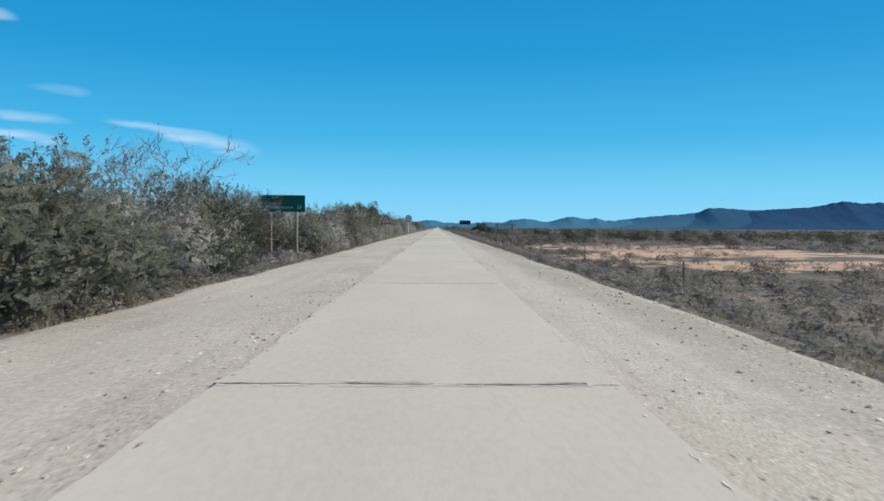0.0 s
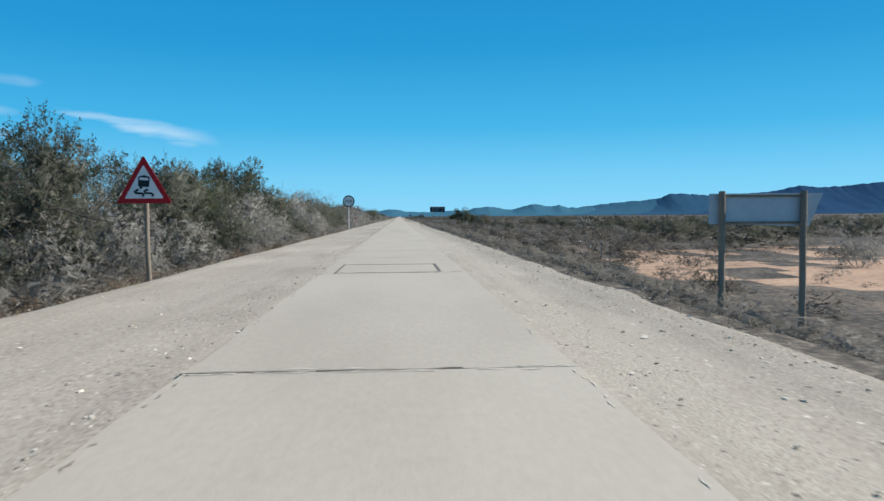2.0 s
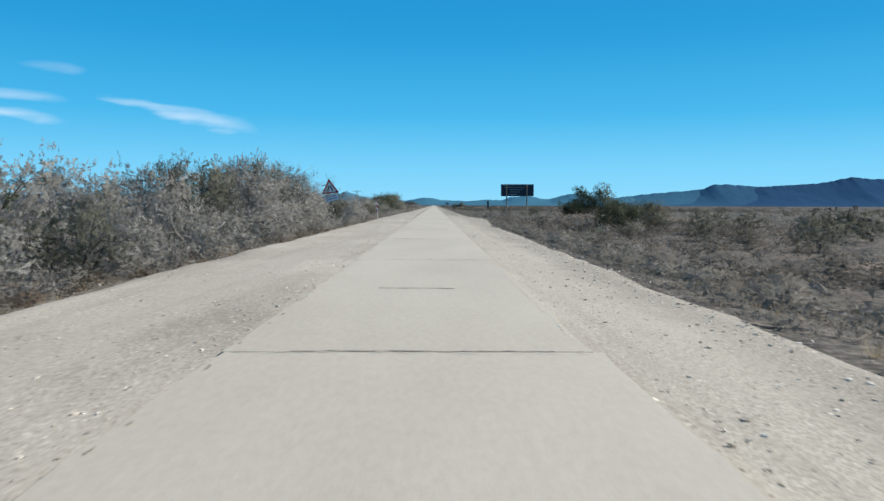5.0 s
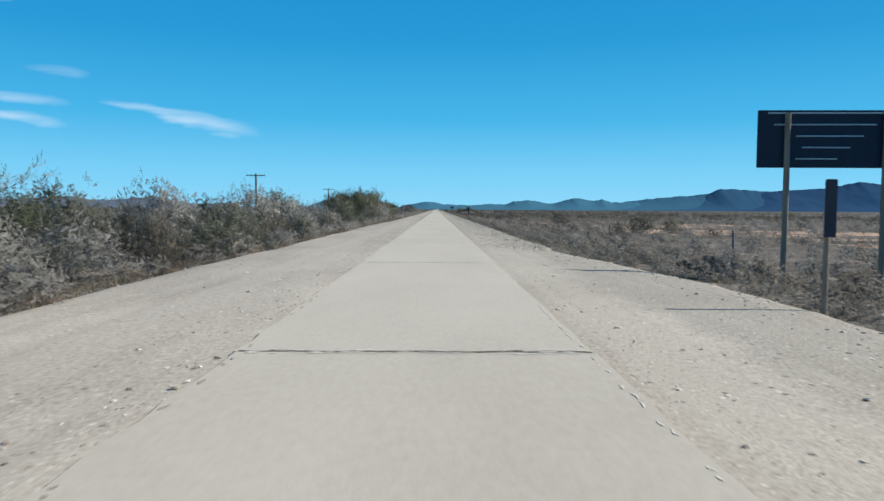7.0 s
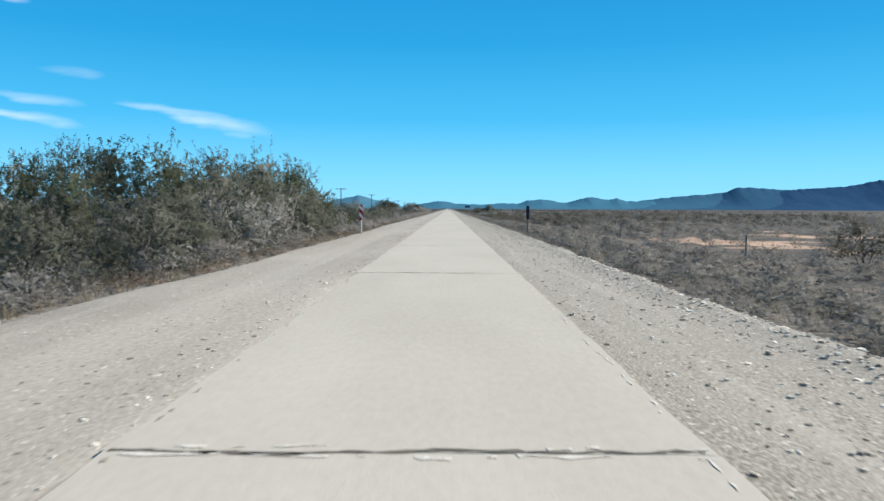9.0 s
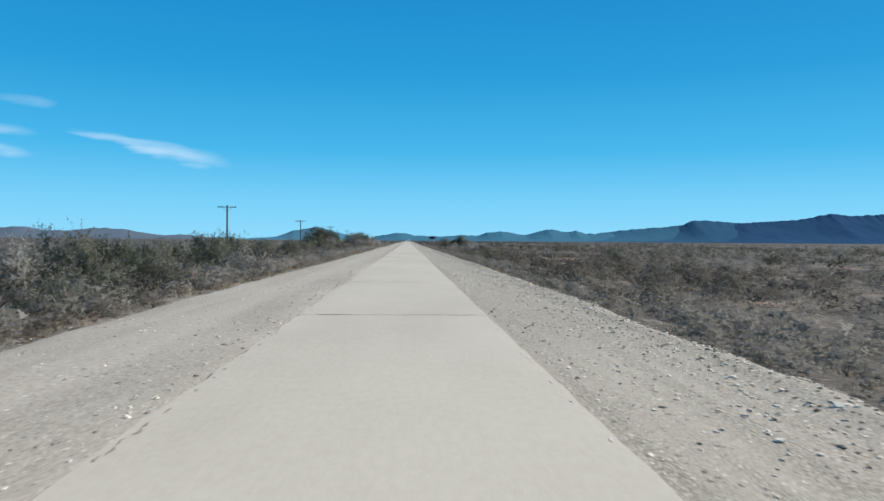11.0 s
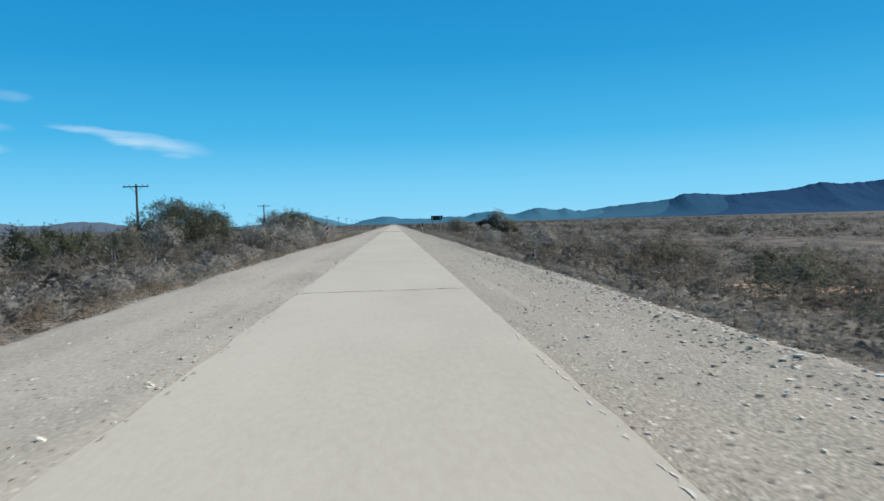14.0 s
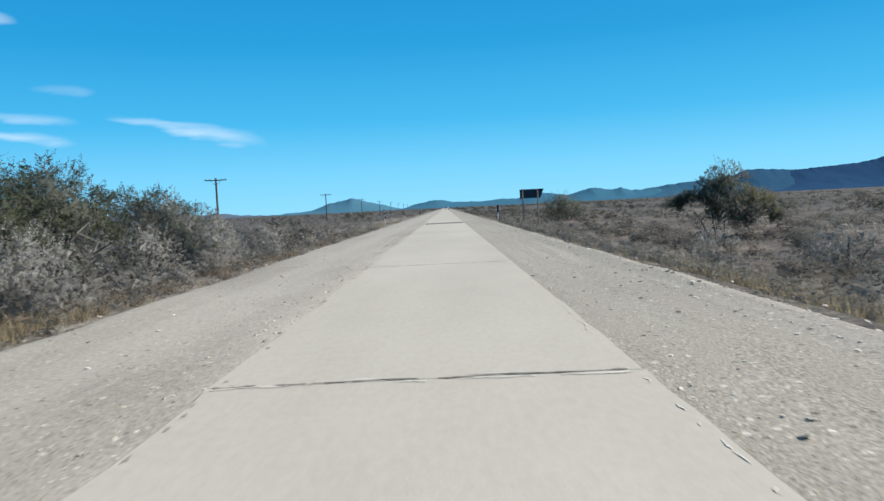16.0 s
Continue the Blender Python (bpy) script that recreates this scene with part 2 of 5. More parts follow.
FAR_LEAF = material("far_olive_leaf", [(.042, .044, .032), (.066, .068, .05), (.095, .096, .073), (.14, .14, .11)], (0.8, 6), island=0.5, thin=0.5, lace=14)
DARK_LEAF = material("dark_leaf", [(.046, .057, .034), (.068, .081, .048), (.105, .115, .074)], (0.8, 6), island=0.5, thin=0.5, lace=130)
BROWN_LEAF = material("brown_leaf", [(.066, .058, .043), (.098, .086, .064), (.135, .119, .09), (.21, .188, .15)], (0.8, 6), island=0.5, thin=0.45, lace=130)
YELLOW_LEAF = material("yellowing_leaf", [(.10, .10, .03), (.2, .17, .05), (.27, .21, .07)], (0.8, 6), island=0.7, thin=0.5, lace=130)
GREY_LEAF = material("grey_leaf", [(.15, .144, .128), (.225, .219, .198), (.31, .304, .279), (.44, .433, .405)], (0.8, 6), island=0.55, thin=0.5, lace=130)
SCRUB = material("karoo_scrub", [(.105, .098, .084), (.155, .146, .127), (.21, .199, .175), (.30, .287, .257)], (0.25, 3), island=0.5, thin=0.5, lace=64)
DARK_SCRUB = material("dark_brown_scrub", [(.056, .05, .041), (.085, .077, .064), (.122, .112, .096), (.19, .177, .155)], (0.25, 3), island=0.5, thin=0.45, lace=64)
PALE_SCRUB = material("pale_grey_scrub", [(.12, .113, .10), (.18, .17, .152), (.25, .24, .217), (.35, .34, .312)], (0.25, 3), island=0.5, thin=0.5, lace=64)
DRY_SCRUB = material("dry_brown_scrub", [(.088, .062, .043), (.135, .098, .07), (.19, .142, .104), (.27, .215, .165)], (0.25, 3), island=0.5, thin=0.45, lace=64)
STRAW = material("dry_grass", [(.19, .15, .09), (.30, .24, .15), (.40, .335, .225)], (0.3, 6), island=0.7, thin=0.5)
BARK = material("grey_bark", [(.055, .049, .042), (.125, .114, .098)], (3, 30), bump=0.5)
TWIG = material("pale_twig", [(.12, .112, .097), (.25, .236, .207)], (3, 30), island=0.6)
WEATHERED = material("weathered_wood", [(.14, .115, .09), (.25, .21, .165), (.31, .265, .21)], (2, 35), bump=0.6, bump_scale=60, stretch=(4, 4, 0.5))
POLE_WOOD = material("creosote_wood", [(.062, .057, .052), (.13, .121, .112)], (2, 30), bump=0.5, stretch=(4, 4, 0.4))
GREEN = material("green_sign_face", [(.004, .085, .06), (.006, .11, .078)], (1.2, 20), rough=0.45)
NAVY = material("dark_sign_back", [(.012, .018, .035), (.024, .032, .055)], (1.5, 18), rough=0.5)
STEEL = material("galvanised_steel", [(.36, .38, .40), (.47, .49, .51)], (2, 25), rough=0.45, metal=0.6)
GALV = material("weathered_sheet", [(.40, .44, .47), (.54, .58, .62)], (1.5, 20), rough=0.6, metal=0.2)
WHITE = material("white_sign_face", [(.62, .62, .62), (.74, .74, .74)], (2, 25), rough=0.5)
PALE_POST = material("worn_pale_post", [(.34, .33, .31), (.52, .51, .49)], (3, 25), rough=0.7, bump=0.3)
RED = material("red_sign_border", [(.32, .008, .014), (.42, .012, .02)], (2, 25), rough=0.5)
BLACK = material("black_symbol", [(.008, .012, .018), (.02, .024, .03)], (2, 25), rough=0.5)
ORANGE = material("faded_orange", [(.10, .075, .03), (.13, .09, .03)], (6, 30))
LETTER = material("pale_lettering", [(.32, .5, .42), (.4, .58, .5)], (6, 30))
BLUE_TEXT = material("blue_grey_lettering", [(.2, .24, .36), (.25, .29, .42)], (6, 30))
CERAMIC = material("brown_ceramic", [(.1, .06, .04), (.16, .1, .07)], (6, 30), rough=0.3)
CAR_PAINT = material("white_car_paint", [(.7, .7, .7), (.78, .78, .78)], (2, 20), rough=0.3)
CAR_GLASS = material("dark_car_glass", [(.01, .012, .015), (.02, .022, .025)], (2, 20), rough=0.1)
RUBBER = material("tyre_rubber", [(.015, .015, .015), (.03, .03, .03)], (4, 30))
# distance haze is painted into these base colours, paler blue for farther ranges
FAR_HILL = material("far_hill_haze_blue", [(.04, .12, .175), (.05, .14, .20)], (0.004, 0.03), rough=1.0, spec=0.0)
WEST_HILL = material("western_hill_haze_blue", [(.085, .112, .145), (.105, .132, .165)], (0.004, 0.03), rough=1.0, spec=0.0)
MIDDLE_RANGE = material("middle_mountain_haze_blue", [(.032, .092, .145), (.042, .112, .17)], (0.004, 0.03), rough=1.0, spec=0.0)
LONE_HILL = material("lone_hill_haze_blue", [(.058, .15, .205), (.07, .17, .23)], (0.004, 0.03), rough=1.0, spec=0.0)
FRONT_RANGE = material("front_mountain_haze_blue", [(.025, .070, .122), (.034, .088, .146)], (0.004, 0.03), rough=1.0, spec=0.0)
NEAR_RANGE = material("mountain_haze_blue", [(.020, .053, .105), (.028, .068, .13)], (0.004, 0.03), rough=1.0, spec=0.0)

# ---------------------------------------------------------------- builders


def mesh(name, verts, faces, mat):
    me = bpy.data.meshes.new(name)
    me.from_pydata(verts, [], faces)
    me.materials.append(mat)
    me.update()
    return me


def part(name, bm, mat, parent=None, label="", m=None):
    """Links a bmesh as one mesh object under a thing or a part."""
    if isinstance(bm, bpy.types.Mesh):
        me = bm
    else:
        me = bpy.data.meshes.new(name)
        bm.to_mesh(me)
        bm.free()
        me.materials.append(mat)
    ob = new(name, me)
    ob.parent = parent
    if m is not None:
        ob.matrix_basis = m
    return tagged(ob, label)


def box(x0, x1, y0, y1, z0, z1, bevel=0.0):
    bm = bmesh.new()
    bmesh.ops.create_cube(bm, size=1)
    for v in bm.verts:
        v.co = Vector((x0 if v.co.x < 0 else x1, y0 if v.co.y < 0 else y1, z0 if v.co.z < 0 else z1))
    if bevel:
        bmesh.ops.bevel(bm, geom=bm.edges[:], offset=bevel, segments=2, affect="EDGES", profile=0.5)
    return bm


def rod(p, q, r0, r1, sides=10, steps=4, wobble=0.0, seed=0):
    """A round, tapered rod from p to q, slightly uneven."""
    rng = random.Random(seed)
    p, q = Vector(p), Vector(q)
    d = (q - p).normalized()
    a = d.orthogonal().normalized()
    b = d.cross(a)
    bm = bmesh.new()
    rings = []
    for i in range(steps + 1):
        f = i / steps
        c = p.lerp(q, f) + (a * rng.uniform(-1, 1) + b * rng.uniform(-1, 1)) * wobble
        r = (r0 + (r1 - r0) * f) * rng.uniform(1 - wobble * 3, 1 + wobble * 3)
        rings.append([bm.verts.new(c + (a * math.cos(k) + b * math.sin(k)) * r) for k in (2 * math.pi * j / sides for j in range(sides))])
    for u, v in zip(rings, rings[1:]):
        for j in range(sides):
            bm.faces.new((u[j], u[(j + 1) % sides], v[(j + 1) % sides], v[j]))
    bm.faces.new(rings[0][::-1])
    bm.faces.new(rings[-1])
    bmesh.ops.recalc_face_normals(bm, faces=bm.faces[:])
    return bm


def plate(outline, y0, y1, bevel=0.0):
    """A flat sheet with the given outline in x and z, from y0 (front) to y1."""
    bm = bmesh.new()
    f = bm.faces.new([bm.verts.new((x, y0, z)) for x, z in outline])
    r = bmesh.ops.extrude_face_region(bm, geom=[f])
    for v in r["geom"]:
        if isinstance(v, bmesh.types.BMVert):
            v.co.y = y1
    bmesh.ops.recalc_face_normals(bm, faces=bm.faces[:])
    if bevel:
        bmesh.ops.bevel(bm, geom=bm.edges[:], offset=bevel, segments=1, affect="EDGES")
    return bm


def rounded(points, r, n=4):
    """The corners of a polygon, rounded."""
    out = []
    for i, p in enumerate(points):
        a, c = Vector(points[i - 1]), Vector(points[(i + 1) % len(points)])
        p = Vector(p)
        u, v = (a - p).normalized() * r, (c - p).normalized() * r
        for k in range(n + 1):
            f = k / n
            out.append(tuple((p + u) * (1 - f) ** 2 + p * (2 * f * (1 - f)) + (p + v) * f ** 2))
    return out


def lettering(text, size, depth=0.002):
    """The built-in font as a mesh, lying in x and z and facing -y, its start at the origin."""
    cu = bpy.data.curves.new("letters", "FONT")
    cu.body, cu.size, cu.extrude, cu.resolution_u = text, size, depth, 3
    ob = bpy.data.objects.new("letters", cu)
    scene.collection.objects.link(ob)
    bpy.context.view_layer.update()
    me = bpy.data.meshes.new_from_object(ob.evaluated_get(bpy.context.evaluated_depsgraph_get()))
    bpy.data.objects.remove(ob)
    bpy.data.curves.remove(cu)
    me.transform(Matrix.Rotation(radians(90), 4, "X"))
    return me


def thing(name, m, label, category, group="", kind=""):
    ob = new(name)
    ob.matrix_basis = m
    ob.empty_display_size = 0.1
    return tagged(ob, label, category, group, kind)


# ---------------------------------------------------------------- ground
LEFT_EDGE, RIGHT_EDGE = -3.85, 3.65


def interp(x, table):
    for (a, u), (b, v) in zip(table, table[1:]):
        if x <= b:
            return u + (v - u) * max(0.0, x - a) / (b - a)
    return table[-1][1]


SIDE = [(-4.9, -0.17), (-3.5, -0.13), (3.4, -0.13), (4.1, -0.16)]
# depth of the low ground beside the road, left and right, along y
DITCH_L = [(0, -.95), (45, -.9), (70, -.6), (120, -.5), (190, -.55), (300, -.5), (430, -.38), (560, -.45), (700, -.7)]
DITCH_R = [(0, -.9), (66, -1.15), (120, -.9), (185, -.6), (205, -.32), (215, -.5), (233, -.62), (290, -.65), (370, -.75), (405, -1.1), (425, -1.35), (445, -1.1), (470, -.9), (500, -.6), (560, -.65), (700, -.7)]


def ground_z(x, y):
    if -4.9 <= x <= 4.1:
        z = interp(x, SIDE)
    elif x < 0:
        d = interp(y, DITCH_L)
        z = interp(-x, [(4.9, -.17), (7.1, d), (14, d * .9), (60, -.6)])
    else:
        d = interp(y, DITCH_R)
        z = interp(x, [(4.1, -.16), (7.0, d), (13, d * .95), (60, -.75)])
    if abs(x) > 4.9:
        k = min(1.0, (abs(x) - 4.9) / 4)
        z += k * (noise.noise((x * 0.13, y * 0.13, 3.0)) * 0.12 + noise.noise((x * 0.5, y * 0.5, 7.0)) * 0.05)
    return z


def sand_at(x, y):
    return max(1 - ((x - 24) / 17) ** 2 - ((y - 61) / 38) ** 2, 1.0 - ((x - 15.5) / 6) ** 2 - ((y - 380) / 13) ** 2, .9 - ((x - 12) / 5) ** 2 - ((y - 360) / 9) ** 2, .7 - ((x - 11.2) / 2.6) ** 2 - ((y - 401.5) / 3.5) ** 2, .54 - ((x - 25) / 19) ** 2 - ((y - 262) / 52) ** 2, 1.35 - ((x - 18) / 9.5) ** 2 - ((y - 77) / 10.5) ** 2)


xs = [-4950, -3000, -1500, -700, -350, -180, -110, -75] + [-55 + i * 2.5 for i in range(16)] + [-16 + i * 0.7 for i in range(16)] + [-4.9, -4.2, -3.5, 0, 3.4, 4.1]
xs += [4.6 + i * 0.7 for i in range(17)] + [17.5 + i * 2.5 for i in range(17)] + [64, 75, 90, 110, 140, 180, 250, 350, 700, 1500, 3000, 4950]
ys = [-4950, -2000, -600, -200, -80, -40] + [-20 + i * 2.0 for i in range(281)] + [545, 555, 570, 590, 620, 660, 710, 780, 900, 1100, 1500, 2200, 3200, 4950]
gv = [(x, y, ground_z(x, y) if abs(x) < 130 and -60 < y < 700 else -0.7 if abs(x) > 8 else interp(x, [(-8, -.7)] + SIDE + [(8, -.7)])) for y in ys for x in xs]
nx = len(xs)
gf = [(j * nx + i, j * nx + i + 1, (j + 1) * nx + i + 1, (j + 1) * nx + i) for j in range(len(ys) - 1) for i in range(nx - 1)]
ground = new("ground", mesh("ground", gv, gf, SOIL))
for extra in (LITTER, SAND, FAR_SOIL, LEFT_VERGE):
    ground.data.materials.append(extra)
for p in ground.data.polygons:
    p.use_smooth = True
    x, y, _ = p.center
    wob = noise.noise((x * .12, y * .09, 2.0)) + .5 * noise.noise((x * .35, y * .3, 6.0))
    streak = wob + .5 * noise.noise((x * .5, y * .45, 3.0))
    sand = sand_at(x, y)
    if abs(x + .5) < 9 + 2.2 * wob:
        p.material_index = 4 if x < 0 else 1
    elif sand + streak * 1.2 > .45:
        p.material_index = 2
    elif abs(x) > 34 + 14 * wob or y > 560 or y < -30:
        p.material_index = 3
tagged(ground, "dry reddish-brown scrubland soil", "ground", kind="structure")


def edge_l(y):
    return interp(y, [(0, -4.4), (28, -4.45), (60, -4.75), (130, -4.7), (245, -4.7), (258, -4.35), (279, -4.2), (300, -4.3), (345, -4.2), (390, -4.2), (410, -4.45), (432, -4.5), (440, -4.3), (600, -4.2)]) + 0.16 * noise.noise((0.0, y * 0.35, 1.5)) + 0.08 * noise.noise((0, y * 1.3, 9.5))


def edge_r(y):
    return interp(y, [(0, 3.75), (140, 3.4), (180, 3.5), (190, 4.3), (203, 4.6), (212, 3.6), (250, 3.55), (345, 3.7), (420, 3.7), (600, 3.7)]) + 0.16 * noise.noise((5.0, y * 0.35, 1.5)) + 0.1 * noise.noise((5, y * 1.3, 9.5))


STRIP = 1.46


def right_edge(y):
    """The paved strip narrows a little on its right farther on."""
    return 1.41 if y < 135 else 1.34 if y < 330 else 1.39


bands = [(-1.0, -0.30), (0.0, -0.11), (0.07, -0.095), (0.15, -0.085), (0.25, -0.075), (0.36, -0.065), (0.6, -0.05), (0.85, -0.045), (1.0, -0.03)]
ys = [-30 + i * 0.8 for i in range(750)] + [580, 620, 700, 850, 1100, 1600, 2400, 3600]
sv, sf = [], []
for y in ys:
    el, er = edge_l(y), edge_r(y)
    row = []
    for k, z in bands:
        row.append((el - 0.5 if k < 0 else el + (-STRIP + 0.1 - el) * k, y, z + (noise.noise((k * 3, y * 0.6, 4.0)) * 0.022 if 0 < k < 1 else 0)))
    # graded ridge of stones along the right-hand edge, farther on
    ridge_up = max(0.0, min(1.0, (y - 205) / 25))
    for k, z in reversed(bands):
        z += ridge_up * {.07: .045, .15: .04, .25: -.012}.get(k, 0)
        row.append((er + 0.5 if k < 0 else er + (1.25 - er) * k, y, z + (noise.noise((k * 3 + 9, y * 0.6, 4.0)) * 0.022 if 0 < k < 1 else 0)))
    sv += row
n = len(bands) * 2
sf = [(j * n + i, j * n + i + 1, (j + 1) * n + i + 1, (j + 1) * n + i) for j in range(len(ys) - 1) for i in range(n - 1)]
shoulder = new("road_shoulder", mesh("road_shoulder", sv, sf, GRAVEL))
for p in shoulder.data.polygons:
    p.use_smooth = True
tagged(shoulder, "pale loose gravel shoulders on both sides of the road", "road shoulder", kind="structure")

# the paved single strip: a bed, and slabs with open joints on it
road = new("road", mesh("road", [(-STRIP + .02, -30, -.004), (1.31, -30, -.004), (1.31, 3900, -.004), (-STRIP + .02, 3900, -.004)], [(0, 1, 2, 3)], JOINT))
tagged(road, "single pale concrete road strip with transverse joints", "road", kind="structure")


def slab_mesh(length, seed, right):
    rng = random.Random(seed)
    n, g = 20, 0.001

    def rim(x, y, nx_, ny_, amount):
        o = rng.uniform(0, amount)
        return (x - nx_ * o, y - ny_ * o)

    pts = []
    for i in range(n):
        pts.append(rim(-STRIP + (STRIP + right) * i / n, g, 0, -1, 0.014))
    for i in range(n):
        pts.append(rim(right, g + (length - 2 * g) * i / n, 1, 0, 0.028))
    for i in range(n):
        pts.append(rim(right - (STRIP + right) * i / n, length - g, 0, 1, 0.014))
    for i in range(n):
        pts.append(rim(-STRIP, length - g - (length - 2 * g) * i / n, -1, 0, 0.04))
    k = len(pts)
    v = [(x, y, 0.0) for x, y in pts] + [(x, y, -0.05) for x, y in pts]
    f = [tuple(range(k))] + [(i, i + k, (i + 1) % k + k, (i + 1) % k) for i in range(k)]
    return mesh("slab", v, f, SLAB)


JOINTS = [5.0 + 9.125 * i for i in range(-3, 22)] + [206.0, 215.0, 222.5, 231.0] + [239.8 + 9.12 * i for i in range(7)] + [302.0, 311.0, 319.5, 328.3] + [337.5 + 9.45 * i for i in range(18)]
slab_meshes = {}
for i, (a, b) in enumerate(zip(JOINTS, JOINTS[1:])):
    key = (round(b - a, 2), i % 3, right_edge(a))
    if key not in slab_meshes:
        slab_meshes[key] = slab_mesh(b - a, i, right_edge(a))
    ob = new("slab", slab_meshes[key])
    ob.parent, ob.location = road, (0, a, 0)
ob = new("slab", slab_mesh(3880 - JOINTS[-1], 77, right_edge(400)))
ob.parent, ob.location = road, (0, JOINTS[-1], 0)


def crack(x0, x1, y, width, seed, mat=JOINT):
    """A wandering dark line of old sealant across the slab."""
    rng = random.Random(seed)
    v, f, k = [], [], max(4, int((x1 - x0) / 0.09))
    yy = y
    for i in range(k + 1):
        yy += rng.uniform(-.02, .02)
        w = width * rng.uniform(.3, 1)
        x = x0 + (x1 - x0) * i / k
        v += [(x, yy - w, 0.004), (x, yy + w, 0.004)]
    f = [(2 * i, 2 * i + 2, 2 * i + 3, 2 * i + 1) for i in range(k)]
    ob = part("crack", mesh("crack", v, f, mat), None, road)
    return ob


def ragged(name, runs, mat, label=""):
    """Flat, torn strips along lines of points, each with the half width at that point, joined into one mesh."""
    v, f = [], []
    for run in runs:
        o = len(v)
        for i, (x, y, w) in enumerate(run):
            a, b = run[max(0, i - 1)], run[min(len(run) - 1, i + 1)]
            d = Vector((b[0] - a[0], b[1] - a[1])).normalized()
            v += [(x - d.y * w, y + d.x * w, .004), (x + d.y * w, y - d.x * w, .004)]
        f += [(o + 2 * i, o + 2 * i + 1, o + 2 * i + 3, o + 2 * i + 2) for i in range(len(run) - 1)]
    return part(name, mesh(name, v, f, mat), None, road, label)


def tear(rng, x0, x1, y, slope=0.0, wide=.024, keep=.8):
    """Broken runs of points from x0 to x1 about the line at y."""
    runs, run, yy, x = [], [], y, x0
    while x < x1:
        yy += rng.uniform(-.016, .016) + (y + (x - x0) * slope - yy) * .2
        if rng.random() < keep or (run and rng.random() < .75):
            run.append((x, yy, wide * rng.uniform(.15, 1.0) ** 1.4))
        elif run:
            runs.append(run)
            run = []
        x += rng.uniform(.03, .09)
    return [r for r in runs + [run] if len(r) > 1]


DARK_GAP = material("open_joint", [(.06, .051, .04), (.17, .146, .115)], (3, 40), bump=0.5)
CRUMB = material("crumbled_concrete", [(.46, .415, .35), (.60, .55, .475)], (3, 40), bump=0.5)
rng = random.Random(4)
for i, y in enumerate(JOINTS[1:-1]):
    worn = rng.uniform(.45, 1.15)
    a = -1.42 if worn > .6 else rng.uniform(-1.4, -.3)
    ragged("joint_gap", tear(rng, a, 1.32 if rng.random() < .6 else rng.uniform(.5, 1.25), y + .01, 0, .026 * worn, .5 + .25 * worn), DARK_GAP, "dark open joint")
    ragged("joint_crumbs", tear(rng, -1.42, 1.32, y - .05, 0, .03 * worn, .5) + tear(rng, -1.42, 1.32, y + .07, 0, .022 * worn, .3), CRUMB, "pale crumbled joint edge")
# one joint has broken open in a wedge at its end
ragged("joint_gap", tear(rng, -1.42, -.45, 240.3, -.42, .035, .95) + tear(rng, -1.40, -.7, 240.1, -.1, .03, .8) + tear(rng, 1.05, 1.32, 239.85, .6, .045, .9), DARK_GAP, "broken wedge at a joint's end")
ragged("joint_crumbs", tear(rng, -1.44, -.5, 240.16, -.26, .06, .8), CRUMB, "pale rubble in the broken joint")
# the strip's broken edges: pale shards along the one side, dark notches along the other
for x, y0, y1, mt, wide, often, name in [(1.345, 0, 133, CRUMB, .010, .3, "edge_crumbs"), (1.277, 142, 329, CRUMB, .010, .42, "edge_crumbs"), (1.327, 338, 470, CRUMB, .010, .42, "edge_crumbs"), (-STRIP + .07, 0, 470, JOINT, .014, .25, "edge_notch")]:
    runs, y = [], y0
    while y < y1:
        ln = rng.uniform(.03, .15)
        if rng.random() < often:
            c = x + rng.uniform(-.016, .012)
            runs.append([(c + rng.uniform(-.012, .012), y + ln * f, wide * rng.uniform(.3, 1.1) * (1 if 0 < f < 1 else .25)) for f in (0, .3, .65, 1)])
        y += ln + rng.uniform(0, .12)
    ragged(name, runs, mt)
for i, (x0, x1, y) in enumerate([(-.9, .2, 74), (.1, .6, 86.9), (-.3, .9, 109.3), (-.6, .4, 146), (-.2, .9, 165), (-.4, .5, 240.6), (0, .5, 272.5), (-.3, .4, 291), (-.2, .35, 432.6), (.1, .9, 355.2)]):
    crack(x0, x1, y, 0.03, 100 + i, TAR)
# a patch outlined with sealant, and two dark tar patches
for x0, x1, y0, y1, mt in [(-1.14, .87, 68.72, 68.76, JOINT), (-1.14, .87, 71.2, 71.28, JOINT), (-1.18, -1.14, 68.65, 71.3, TAR), (.87, .93, 68.9, 71.3, TAR)]:
    part("patch_seam", box(x0, x1, y0, y1, -.01, 0.005), mt, road)
part("tar_patch", box(-1.3, 1.33, 486.2, 489.0, -.01, 0.012, 0.004), TAR, road)
part("tar_patch", box(-.7, .7, 109.15, 109.55, -.01, 0.005, 0.002), TAR, road)

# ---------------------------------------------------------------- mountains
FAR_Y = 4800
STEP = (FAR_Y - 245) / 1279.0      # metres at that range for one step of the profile


